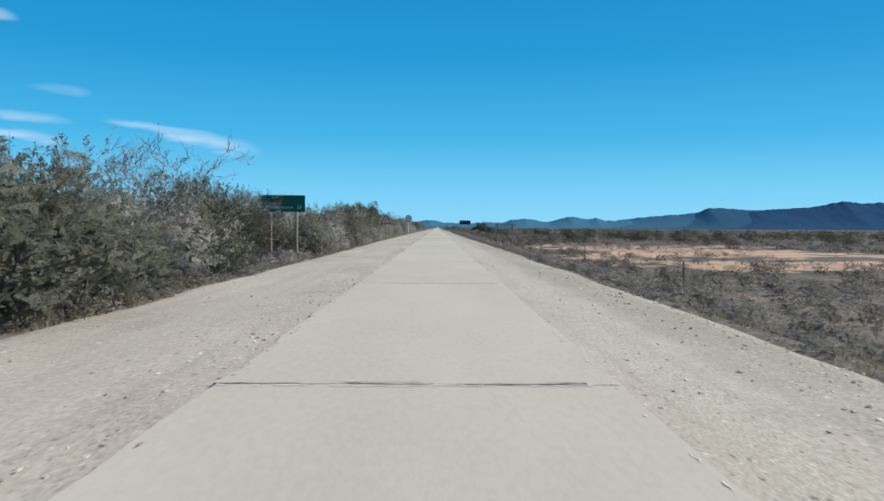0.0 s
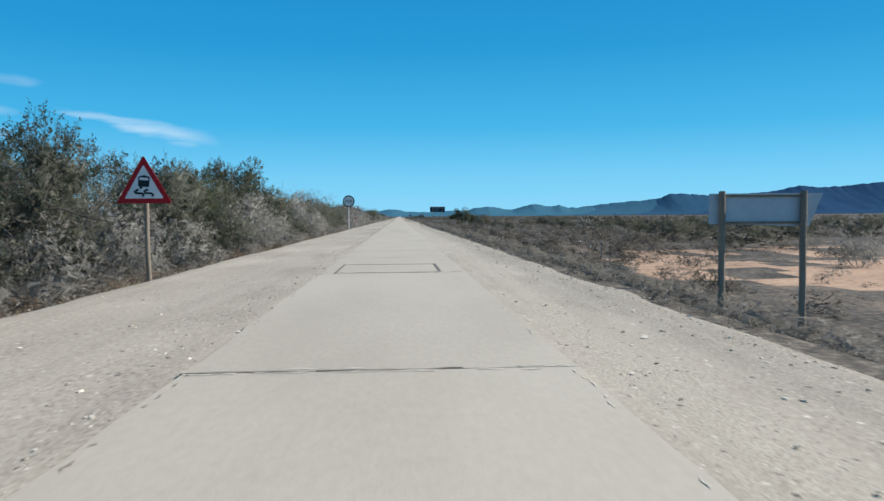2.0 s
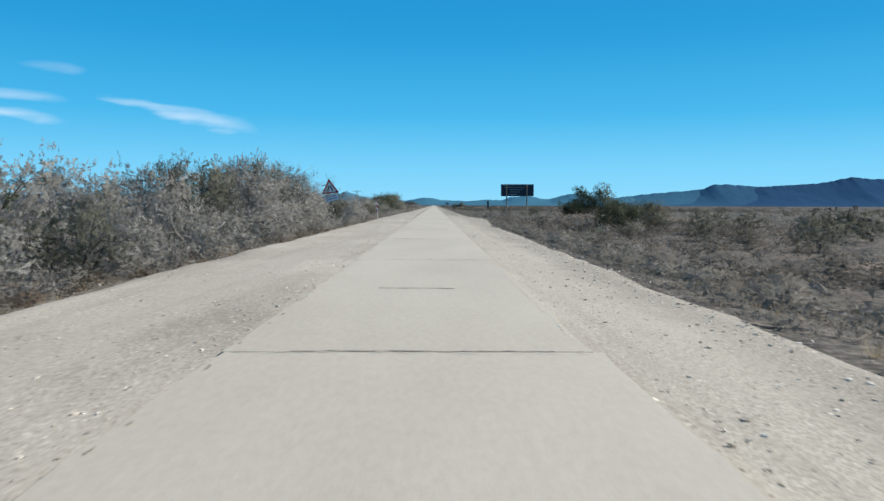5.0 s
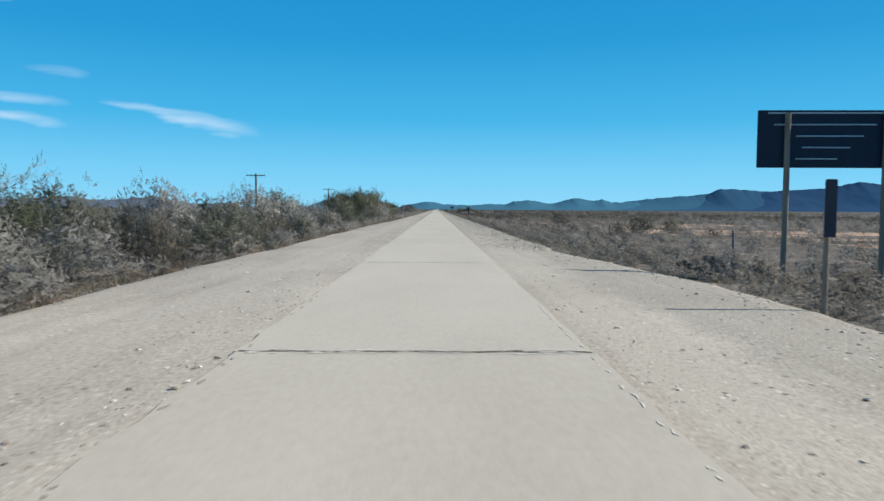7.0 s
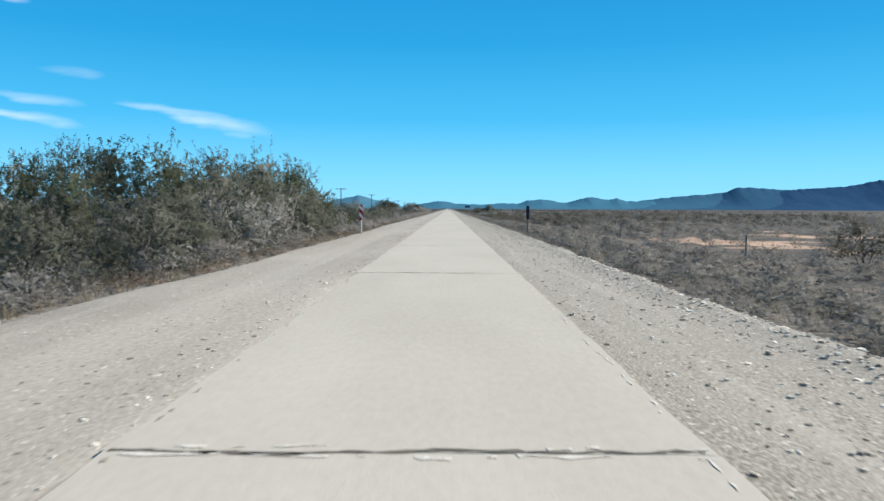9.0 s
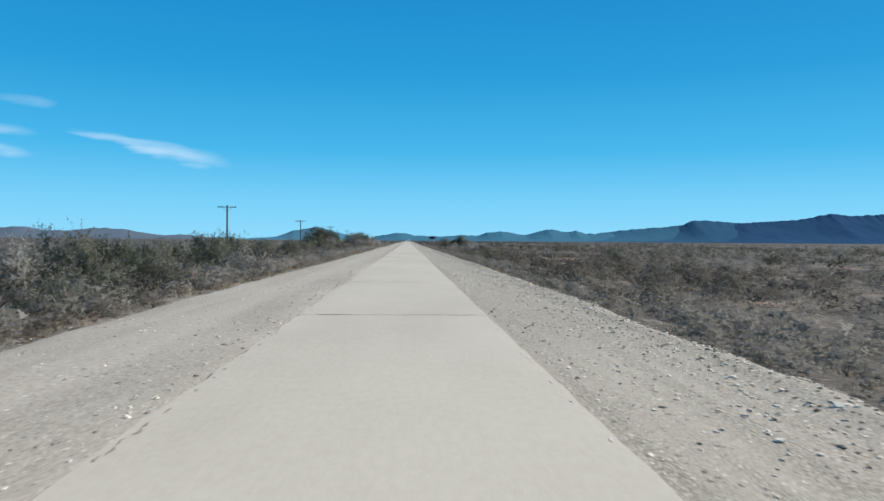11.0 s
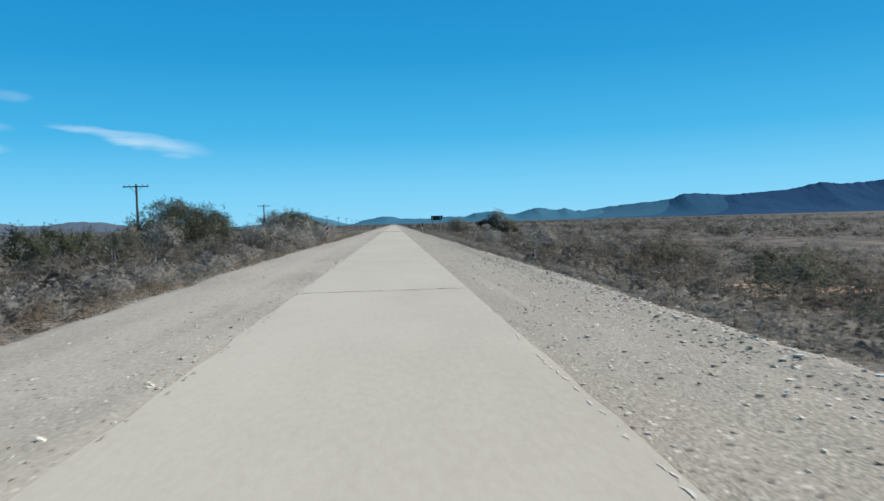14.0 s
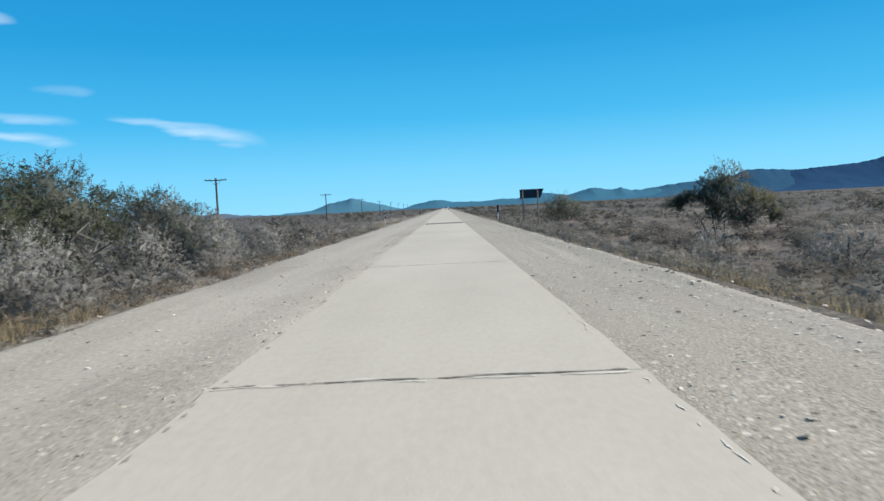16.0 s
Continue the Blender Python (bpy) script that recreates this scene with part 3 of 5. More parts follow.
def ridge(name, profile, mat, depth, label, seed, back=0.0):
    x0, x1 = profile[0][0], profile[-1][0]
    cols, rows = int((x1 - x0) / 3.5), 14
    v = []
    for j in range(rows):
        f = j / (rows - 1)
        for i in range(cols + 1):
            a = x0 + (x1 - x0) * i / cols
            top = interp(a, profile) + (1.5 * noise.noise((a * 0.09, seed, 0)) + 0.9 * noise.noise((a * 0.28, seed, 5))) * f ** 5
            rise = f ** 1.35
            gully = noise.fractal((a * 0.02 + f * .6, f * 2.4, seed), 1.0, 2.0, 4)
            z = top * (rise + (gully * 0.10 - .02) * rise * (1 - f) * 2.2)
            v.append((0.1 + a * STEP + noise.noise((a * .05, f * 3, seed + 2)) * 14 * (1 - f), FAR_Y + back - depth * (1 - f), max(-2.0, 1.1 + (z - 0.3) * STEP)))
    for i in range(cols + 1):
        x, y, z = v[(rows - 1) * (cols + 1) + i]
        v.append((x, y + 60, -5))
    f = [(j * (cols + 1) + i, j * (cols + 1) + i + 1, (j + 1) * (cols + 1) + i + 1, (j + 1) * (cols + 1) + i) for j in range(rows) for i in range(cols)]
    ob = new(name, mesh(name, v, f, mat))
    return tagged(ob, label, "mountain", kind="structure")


# each ridge takes a blue that has the haze of its distance painted in
ridge("far_hills", [(-75, 2), (-54, 7), (-37, 11), (-13, 14.4), (6, 10), (36, 8.3), (66, 8.5), (101, 10.6), (121, 10), (141, 15.8), (163, 17.9), (191, 13), (207, 11), (221, 15.5), (248, 22.2), (266, 18.5), (281, 17.2), (296, 19.4), (316, 14.3), (356, 15), (420, 8), (480, 2)], FAR_HILL, 250, "low hills on the horizon with blue haze painted in", 1.3)
ridge("middle_range", [(285, 1), (316, 12), (356, 17.5), (406, 23), (456, 27.1), (491, 31.3), (520, 35), (580, 30), (660, 18), (720, 1)], MIDDLE_RANGE, 340, "mountain ridge rising from the plain, painted in haze blue", 5.5, 60)
ridge("front_range", [(330, 1), (400, 7), (450, 15.5), (482, 26), (498, 34), (510, 39.2), (536, 40.4), (586, 36.6), (606, 35.7), (640, 30), (700, 15), (760, 1)], FRONT_RANGE, 400, "mountain shoulder before the dark range, painted in haze blue", 8.1, 40)
ridge("mountain_range", [(462, 1), (500, 9), (540, 20), (570, 29), (592, 34.6), (606, 35.7), (626, 37.8), (676, 40.5), (706, 43), (736, 49), (759, 54), (800, 50), (850, 53), (920, 60), (1010, 54), (1150, 62), (1300, 50)], NEAR_RANGE, 420, "mountain range beyond the plain, painted in dark haze blue", 8.1)
ridge("lone_hill", [(-290, 1), (-225, 6), (-195, 17), (-172, 20), (-157, 23.5), (-140, 19), (-110, 11), (-80, 3), (-60, 1)], LONE_HILL, 200, "lone hill on the horizon, painted in pale haze blue", 2.6)
ridge("western_hills", [(-1300, 10), (-1000, 22), (-760, 14), (-721, 16), (-661, 20.6), (-611, 13), (-575, 14), (-531, 18.6), (-485, 16), (-421, 6.5), (-380, 8), (-350, 4), (-280, 1)], WEST_HILL, 250, "low hills beyond the bushes, painted in blue-grey haze", 4.7)

# ---------------------------------------------------------------- plants


def grow(seed, height, spread, stems, levels, flat=0.0):
    """Limbs as (start, end, radius, radius) and the points where leaves sit."""
    rng = random.Random(seed)
    limbs, tips = [], []

    def shoot(p, d, length, r, level):
        q = p + d * length
        if flat and level > 1:
            q.z = p.z + (q.z - p.z) * (1 - flat)
        bend = (p + q) / 2 + Vector((rng.uniform(-1, 1), rng.uniform(-1, 1), rng.uniform(-.5, .5))) * length * 0.09
        if level >= levels:
            limbs.append((p, q, r, r * 0.5))
        else:
            limbs.append((p, bend, r, r * 0.82))
            limbs.append((bend, q, r * 0.82, r * 0.66))
        if level >= levels:
            tips.append((q, d))
            tips.append((bend, d))
            return
        if level >= levels - 1:
            tips.append((q, d))
        for _ in range(rng.choice((2, 3, 3))):
            a = Vector((rng.gauss(0, 1), rng.gauss(0, 1), rng.gauss(0.25, 0.7))).normalized()
            e = (d * 0.75 + a * 0.72).normalized()
            shoot(q if rng.random() < .7 else bend, e, length * rng.uniform(.6, .82), r * 0.62, level + 1)

    for s in range(stems):
        a = 2 * math.pi * (s + rng.uniform(-.3, .3)) / stems
        out = spread * rng.uniform(.3, 1.0)
        d = Vector((math.cos(a) * out, math.sin(a) * out, 1)).normalized()
        shoot(Vector((math.cos(a), math.sin(a), 0)) * 0.06 * height * rng.random() + Vector((0, 0, -0.06)), d, height * 0.33 * rng.uniform(.8, 1.1), 0.018 * height * rng.uniform(.7, 1.1), 1)
    top = max(q.z for _, q, _, _ in limbs)
    k = height / top
    limbs = [(a * k, b * k, r, s) for a, b, r, s in limbs]
    tips = [(a * k, d) for a, d in tips]
    return limbs, tips


def limb_mesh(name, limbs, mat, sides=3, thin=0.0058):
    v, f = [], []
    for p, q, r0, r1 in limbs:
        d = (q - p)
        if d.length < 1e-5:
            continue
        d.normalize()
        a = d.orthogonal().normalized()
        b = d.cross(a)
        o = len(v)
        if r0 < thin:
            v += [tuple(p - a * r0 * 1.6), tuple(p + a * r0 * 1.6), tuple(q)]
            f.append((o, o + 1, o + 2))
            continue
        for c, r in ((p, r0), (q, r1)):
            for j in range(sides):
                k = 2 * math.pi * j / sides
                v.append(tuple(c + (a * math.cos(k) + b * math.sin(k)) * r))
        for j in range(sides):
            f.append((o + j, o + (j + 1) % sides, o + sides + (j + 1) % sides, o + sides + j))
    return mesh(name, v, f, mat)


def unit(a):
    return a / np.maximum(np.linalg.norm(a, axis=-1, keepdims=True), 1e-6)


def leaves(r, c, d, size, width):
    """Corners of one small leaf at each point c, turned roughly along d."""
    n = len(c)
    u = unit(unit(d) * .7 + r.normal(0, .6, (n, 3)))
    w = unit(np.cross(u, r.normal(0, 1, (n, 3))))
    s = (size * r.uniform(.5, 1.4, n))[:, None]
    return np.stack([c - u * s, c + u * s * .9 + w * s * width, c + u * s * .7 - w * s * width], 1).reshape(-1, 3)


def tri_mesh(name, v, mat, hearts=None, soft=.72):
    """Loose triangles; with hearts, the middles of the crown's masses, they are shaded as parts of those rounded masses."""
    v = np.array(v)
    v[:, 2] = np.maximum(v[:, 2], 0.0)
    if hearts is None:
        return mesh(name, v.tolist(), np.arange(len(v)).reshape(-1, 3).tolist(), mat)
    t = v.reshape(-1, 3, 3)
    mid = t.mean(1)
    near = np.argmin(np.linalg.norm(mid[:, None, :] - hearts[None], axis=2), axis=1)
    out = unit(mid - hearts[near] + (mid - hearts.mean(0)) * .6)
    flat = unit(np.cross(t[:, 1] - t[:, 0], t[:, 2] - t[:, 0]))
    back = (flat * out).sum(1) < 0
    t[back] = t[back][:, ::-1]
    flat[back] *= -1
    v = t.reshape(-1, 3)
    me = mesh(name, v.tolist(), np.arange(len(v)).reshape(-1, 3).tolist(), mat)
    me.shade_smooth()
    me.normals_split_custom_set_from_vertices(np.repeat(unit(out * soft + flat * (1 - soft)), 3, axis=0).tolist())
    return me


def lobes(r, n, reach, low, high, r0, r1):
    """Rounded masses that a crown is made of: centre and radius of each."""
    out = []
    for k in range(n):
        a = 2.4 * k + r.uniform(-.5, .5)
        f = (k + .5) / n
        q = reach * (1 - f ** 2 * .35) * r.uniform(.75, 1.1)
        out.append((np.array([math.cos(a) * q, math.sin(a) * q, low + (high - low) * f ** 1.15]), r.uniform(r0, r1)))
    return out


def shell(r, lob, n, depth, gaps, up=-1.0):
    """Points near the surface of the lobes, with gaps, and the way out from each."""
    p, o = [], []
    for _ in range(n * 6):
        if len(p) >= n:
            break
        c, rad = lob[r.randint(len(lob))]
        d = unit(r.normal(0, 1, 3))
        if d[2] < up:
            continue
        q = c + d * rad * (1 - abs(r.normal(0, depth))) * np.array([1, 1, .9])
        q = q * (1 + .16 * noise.noise(Vector(q * 5.0)))
        if q[2] < .01 or noise.noise(Vector(q * 9.0)) < gaps or any(np.linalg.norm((q - e) / s) < .72 for e, s in lob if e is not c):
            continue
        p.append(q)
        o.append(d)
    return np.array(p), np.array(o)


def sprays(r, p, d, n, length, size, width, open_=.34):
    """Feathery shoots: n small leaves on both sides along each twig that starts at p and runs along d."""
    k = len(p)
    ln = (length * r.uniform(.6, 1.3, k))[:, None, None]
    f = np.linspace(.08, 1, n)[None, :, None] + r.uniform(-.05, .05, (k, n, 1))
    side = unit(np.cross(d[:, None, :], r.normal(0, 1, (k, n, 3))))
    c = p[:, None, :] + d[:, None, :] * ln * f + side * ln * open_ * (1.15 - f) * r.uniform(.2, 1, (k, n, 1))
    way = d[:, None, :] * .6 + side
    return leaves(r, c.reshape(-1, 3), way.reshape(-1, 3), size, width)


def slivers(r, base, end, half):
    across = unit(np.cross(end - base, r.normal(0, 1, base.shape))) * half
    return np.stack([base - across, base + across, end], 1).reshape(-1, 3)


def bush_kind(seed, mat, bark, shoots, each, size, inner, shape=(9, .36, .2, .66, .23, .33), twigs=300, gaps=-.28, trunk=(5, 3, .8), width=.5, core=.03, length=.085, tall=26):
    """A one-metre bush: limbs in one mesh; leafy shoots, a shaded core and fine twigs in another."""
    r = np.random.RandomState(seed)
    lob = [(np.array(q[:3]), q[3]) for q in shape] if isinstance(shape, list) else lobes(r, *shape)
    p, o = shell(r, lob, shoots, .2, gaps)
    d = unit(o + np.array([0, 0, .45]) + r.normal(0, .38, o.shape))
    v = [sprays(r, p - d * length * .4, d, each, length, size, width)]
    # longer shoots that stand out of the crown
    sp, so = shell(r, lob, tall, .06, -1, .15)
    sd = unit(so + np.array([0, 0, .8]) + r.normal(0, .3, so.shape))
    v.append(sprays(r, sp, sd, each, length * 1.6, size * .9, width, .2))
    c, rad = np.array([e for e, _ in lob]), np.array([q for _, q in lob])
    k = r.randint(len(lob), size=inner)
    pin = c[k] + unit(r.normal(0, 1, (inner, 3))) * (rad[k] * r.uniform(.1, .66, inner))[:, None]
    pin[:, 2] = np.maximum(pin[:, 2], .02)
    v.append(leaves(r, pin, r.normal(0, 1, (inner, 3)), core, .42))
    nl = sum(len(q) for q in v) // 3
    tp, to = shell(r, lob, twigs, .3, -1)
    td = unit(to + np.array([0, 0, .35]) + r.normal(0, .45, to.shape))
    tl = r.uniform(.05, .13, len(tp))[:, None]
    v.append(slivers(r, np.concatenate([sp - sd * .05, p - d * length * .5, tp - td * tl]), np.concatenate([sp + sd * length * 1.7, p + d * length * .6, tp + td * tl * .7]), .0017))
    crown = tri_mesh("foliage", np.concatenate(v), mat, c)
    crown.materials.append(bark)
    crown.polygons.foreach_set("material_index", [0] * nl + [1] * (len(crown.polygons) - nl))
    limbs, _ = grow(seed, max(q[0][2] for q in lob) * 1.05, trunk[2], trunk[0], trunk[1])
    return limb_mesh("stem", limbs, bark), crown


def tree_kind(seed, mat, bark, levels, each, size, sigma, stems=3, spread=.7, flat=.25, width=.45, length=.06, fine=1.0):
    """A one-metre tree: branching limbs down to fine twigs, and tufts of small leaves at the twigs' ends."""
    r = np.random.RandomState(seed)
    limbs, tips = grow(seed, 1.0, spread, stems, levels, flat)
    thick = [(a, b, max(.0014, q * fine), max(.0010, w * fine)) for a, b, q, w in limbs]
    e = np.array([tuple(t) for t, _ in tips])
    d = unit(np.array([tuple(w) for _, w in tips]) + np.array([0, 0, .25]) + r.normal(0, .45, e.shape))
    v = [slivers(r, e - d * .01, e + d * length * 1.1, .0015), *(slivers(r, e - d * .01 * j, e - d * .01 * j + unit(d + r.normal(0, .7, e.shape)) * length, .0013) for j in range(3))]
    nt = sum(len(q) for q in v) // 3
    if each:
        v.append(sprays(r, e + r.normal(0, sigma, e.shape), d, each, length, size, width))
    crown = tri_mesh("crown", np.concatenate(v), bark)
    crown.materials.append(mat)
    crown.polygons.foreach_set("material_index", [0] * nt + [1] * (len(crown.polygons) - nt))
    return limb_mesh("trunk", thick, bark, 5, .003), crown


def plant(kind, name, m, label, category, group="", parts=("stem", "foliage")):
    ob = thing(name, m, label, category, group)
    part(parts[0], kind[0], None, ob)
    part(parts[1], kind[1], None, ob)
    return ob


# kinds are one metre high and are scaled to size
WIDE, TALL, DOME = (11, .40, .15, .66, .22, .33), (15, .36, .15, .74, .20, .28), (13, .44, .18, .68, .20, .30)
GREEN_KINDS = [bush_kind(11 + i, mt, BARK, 470, 9, .0150, 620, sh, 110, -.42, width=.45, core=.046, tall=12, length=.06) for i, (sh, mt) in enumerate([(TALL, LEAF), (WIDE, DARK_LEAF), (TALL, LEAF), (WIDE, LEAF), (WIDE, BROWN_LEAF)])]
GREY_KINDS = [bush_kind(31 + i, GREY_LEAF, TWIG, 460, 9, .0165, 580, sh, 300, -.42, width=.34, core=.044, tall=16, length=.06) for i, sh in enumerate((WIDE, DOME, WIDE))]
TREE_KINDS = [tree_kind(51 + i, mt, BARK, 6, 8, .0125, .022) for i, mt in enumerate((LEAF, DARK_LEAF))]
BARE_KINDS = [tree_kind(71 + i, GREY_LEAF, TWIG, 6, 2, .007, .01, fine=.55) for i in range(2)]
# the masses of two single crowns: x, y, z and radius for a tree one metre high
UMBRELLA = [(0, 0, .56, .25), (-.28, .05, .5, .2), (.3, 0, .5, .2), (-.55, 0, .45, 0.156), (-.35, .1, .55, 0.204), (-.15, -.1, .68, 0.216), (-.2, .2, .82, 0.144), (.05, .05, .62, 0.24), (.15, 0, .84, 0.156), (.3, .1, .66, 0.216), (.45, -.05, .5, 0.18), (-.4, -.2, .48, 0.168), (.2, -.25, .5, 0.192), (0, .3, .5, 0.216), (.5, .1, .38, 0.12)]
LOPSIDED = [(.1, .02, .6, .2), (-.46, .05, .5, 0.108), (-.34, 0, .57, 0.132), (-.14, 0, .62, 0.168), (0, .05, .70, 0.215), (.12, 0, .76, 0.19), (.28, .05, .68, 0.216), (.1, -.1, .55, 0.18), (.48, 0, .52, 0.168), (.66, 0, .42, 0.156), (.0, .2, .55, 0.192), (.78, 0, .3, 0.108), (.2, 0, .36, .19), (.4, .05, .3, .17), (.02, .05, .4, .15)]
LONE_KINDS = [bush_kind(61 + i, (DARK_LEAF, LEAF)[i], BARK, 1500, 9, .0135, 1700, sh, 160, -.55, (3, 4, .75), core=.036, length=.065, tall=24) for i, sh in enumerate((UMBRELLA, LOPSIDED))]
SMALL_KINDS = [bush_kind(81 + i, mt, TWIG, 170, 8, .026, 170, WIDE, 140, -.36, width=w, core=.07, length=.11, tall=8) for i, (mt, w) in enumerate(((GREY_LEAF, .3), (LEAF, .45), (GREY_LEAF, .3), (BROWN_LEAF, .4)))]
MID_KINDS = [bush_kind(41 + i, mt, BARK, 620, 9, .0140, 900, TALL, 80, -.48, width=.46, core=.048, tall=12, length=.06) for i, mt in enumerate((LEAF, DARK_LEAF, LEAF, GREY_LEAF))]
BACK_KINDS = [bush_kind(91 + i, mt, BARK, 130, 8, .024, 300, WIDE, 30, core=.07, length=.1) for i, mt in enumerate((LEAF, GREY_LEAF, DARK_LEAF))]

HEDGE = [(-8, 4.6), (8, 4.6), (16, 4.7), (22, 4.4), (31, 4.1), (40, 4.1), (44, 4.0), (50, 3.7), (53, 3.6), (56, 3.9), (60, 4.2), (66, 3.7), (70, 4.4), (76, 4.2), (87, 4.3), (97, 4.3), (106, 3.9), (130, 3.7), (160, 3.5), (166, 3.8), (172, 4.3), (180, 3.9),
         (190, 3.3), (203, 2.8), (215, 2.7), (222, 2.9), (236, 3.0), (240, 2.5), (244, 1.8), (252, 1.9), (255, 2.6), (258, 3.4), (263, 3.85), (269, 4.0), (275, 4.3), (283, 4.4), (289, 3.8), (296, 3.1), (304, 2.7), (315, 2.1), (335, 2.1), (355, 1.9), (368, 1.8),
         (374, 1.7), (390, 1.55), (396, 1.6), (404, 1.8), (413, 2.1), (420, 2.2), (427, 2.2), (434, 1.85), (440, 1.9), (443, 2.3), (447, 3.1), (456, 3.2), (462, 2.8), (466, 1.5)]
# clear ground in front of the signs: x beyond which nothing grows, from y to y
CLEAR = [(-8.2, 22.5, 34.5), (-6.4, 60, 70), (-6.0, 116, 136), (-8.3, 180.5, 192), (-5.8, 192, 202), (-5.8, 268, 282), (-5.4, 424, 433)]
rng = random.Random(21)


def place_bush(x, y, h, wide, grey, tall=False, back=0):
    for lim, ya, yb in CLEAR:
        if x < 0 and ya < y < yb and x > lim - h * wide * .3:
            x = lim - h * wide * .3
    z = ground_z(x, y) - 0.04
    k = rng.choice(TREE_KINDS + BARE_KINDS if tall else SMALL_KINDS[0::2] if h < 1.35 and grey else SMALL_KINDS[1::2] if h < 1.35 else BACK_KINDS if back == 2 else MID_KINDS[3:] if back and grey else MID_KINDS[:3] if back else GREY_KINDS if grey else GREEN_KINDS)
    m = Matrix.LocRotScale((x, y, z), Euler((rng.uniform(-.06, .06), rng.uniform(-.06, .06), rng.uniform(0, 6.28))), (h * wide, h * wide, h))
    if tall:
        return plant(k, "thorn_tree", m, "thorn tree with a spreading thin olive crown above the bushes", "tree", "thorn trees by the road", ("trunk", "crown"))
    if grey:
        return plant(k, "grey_shrub", m, "pale grey twiggy shrub with small silvery leaves", "shrub", "grey shrubs by the road")
    return plant(k, "thorn_bush", m, "dense olive-green thorn bush on the sandy verge", "bush", "thorn bushes by the road")


def open_verge(y):
    """1 where the bushes stand back behind open low scrub, 0 elsewhere."""
    return max(0.0, min(1.0, (y - 372) / 8, (427 - y) / 5))


y = -6.0
while y < 462:
    h, gap = interp(y, HEDGE), open_verge(y)
    place_bush(rng.uniform(-7.0, -6.0) - 4.0 * gap, y, h * rng.uniform(.42, .72) * (1 - .2 * gap), rng.uniform(.85, 1.2), rng.random() < (.2 if y < 30 else .35 if y < 60 else .95 if 150 < y < 207 or y > 424 else .3 if 207 < y < 292 else .55 if y < 292 else .25))
    y += rng.uniform(2.5, 3.5)
y = -6.0
while y < 463:
    h, gap = interp(y, HEDGE), open_verge(y)
    place_bush(rng.uniform(-9.6, -7.8) - 5.0 * gap, y, h * rng.uniform(.8, 1.05), rng.uniform(.85, 1.1), rng.random() < (.12 if y < 110 or 250 < y < 292 else .7 if 150 < y < 207 or y > 424 else .2 if y > 292 else .35), back=1)
    y += rng.uniform(3.2, 4.4)
y = -6.0
while y < 463:
    h = min(interp(y, HEDGE), interp(y - 6, HEDGE), interp(y - 13, HEDGE))
    if h < 3.2:
        place_bush(rng.uniform(-16, -12), y, h * rng.uniform(.6, .85), rng.uniform(.8, 1.1), rng.random() < .35, back=2)
    else:
        place_bush(rng.uniform(-12, -10.4), y, h * 1.08 * rng.uniform(.82, .96), rng.uniform(.9, 1.1), rng.random() < .35, back=2)
        y += 2.5
    y += rng.uniform(4.0, 6.5)
for x, y, h in [(-8.6, 17.5, 4.3), (-9.4, 28, 4.1), (-9.2, 31, 3.9), (-9, 36, 3.9), (-8.8, 61, 4.0), (-8.6, 70.3, 4.1), (-8.8, 75.2, 4.2), (-8.8, 87, 4.2), (-9.2, 90, 4.0), (-9, 120, 4.1), (-9, 141, 4.0), (-9.4, 163, 3.3), (-9, 171, 3.9), (-9.5, 178, 3.8), (-9.6, 266, 3.5)]:
    place_bush(x, y, h, rng.uniform(.75, .95), False, True)

for i, (x, y, h) in enumerate([(-9.8, 194, 3.0), (-8.8, 199.5, 2.6), (-9.6, 203, 2.8), (-9.0, 13, 4.2), (-8.5, 166, 3.3), (-8.3, 172.5, 3.8), (-8.8, 178, 3.6), (-9.6, 72.5, 4.1), (-9.3, 81, 3.9), (-9.8, 449, 3.5)]):
    plant(BARE_KINDS[i % 2], "thorn_tree", Matrix.LocRotScale((x, y, ground_z(x, y) - .04), Euler((0, 0, i * 1.3)), (h * .95, h * .95, h)), "nearly bare pale-grey thorn tree rising over the bushes", "tree", "thorn trees by the road", ("trunk", "crown"))

plant(LONE_KINDS[0], "thorn_tree", pose(-8.9, 97, ground_z(-8.9, 97), 0, 0, 70) @ Matrix.Diagonal((4.5, 4.5, 4.9, 1)), "dark spreading thorn tree leaning over the verge", "tree", "thorn trees by the road", ("trunk", "crown"))

# right-hand side: two thorn trees and single bushes on the plain
for k, x, y, h, w, turn, label in [
        (LONE_KINDS[0], 11.7, 189.0, 3.2, 1.15, 8, "olive thorn tree with dark trunk standing on the plain"),
        (LONE_KINDS[1], 12.2, 469.3, 3.6, .95, 0, "dark-stemmed thorn tree with yellowing leaves on the plain")]:
    t = plant(k, "thorn_tree", pose(x, y, ground_z(x, y) - .05, 0, 0, turn) @ Matrix.Diagonal((h * w, h * w, h, 1)), label, "tree", "thorn trees by the road", ("trunk", "crown"))
    if y > 400:
        yr = np.random.RandomState(5)
        yp, yo = shell(yr, [(np.array(q[:3]), q[3] * 1.04) for q in LOPSIDED[5:7] + LOPSIDED[8:10]], 240, .1, -.05)
        yd = unit(yo + np.array([0, 0, .4]) + yr.normal(0, .3, yo.shape))
        part("yellow_leaves", tri_mesh("yellow_leaves", sprays(yr, yp, yd, 8, .05, .012, .5), YELLOW_LEAF), None, t, "yellowing leaves on one side of the crown")
        part("limb", rod((.06, 0, .06), (.74, .02, .05), .017, .009, 6, 7, .012, 4), BARK, t, "low horizontal limb")
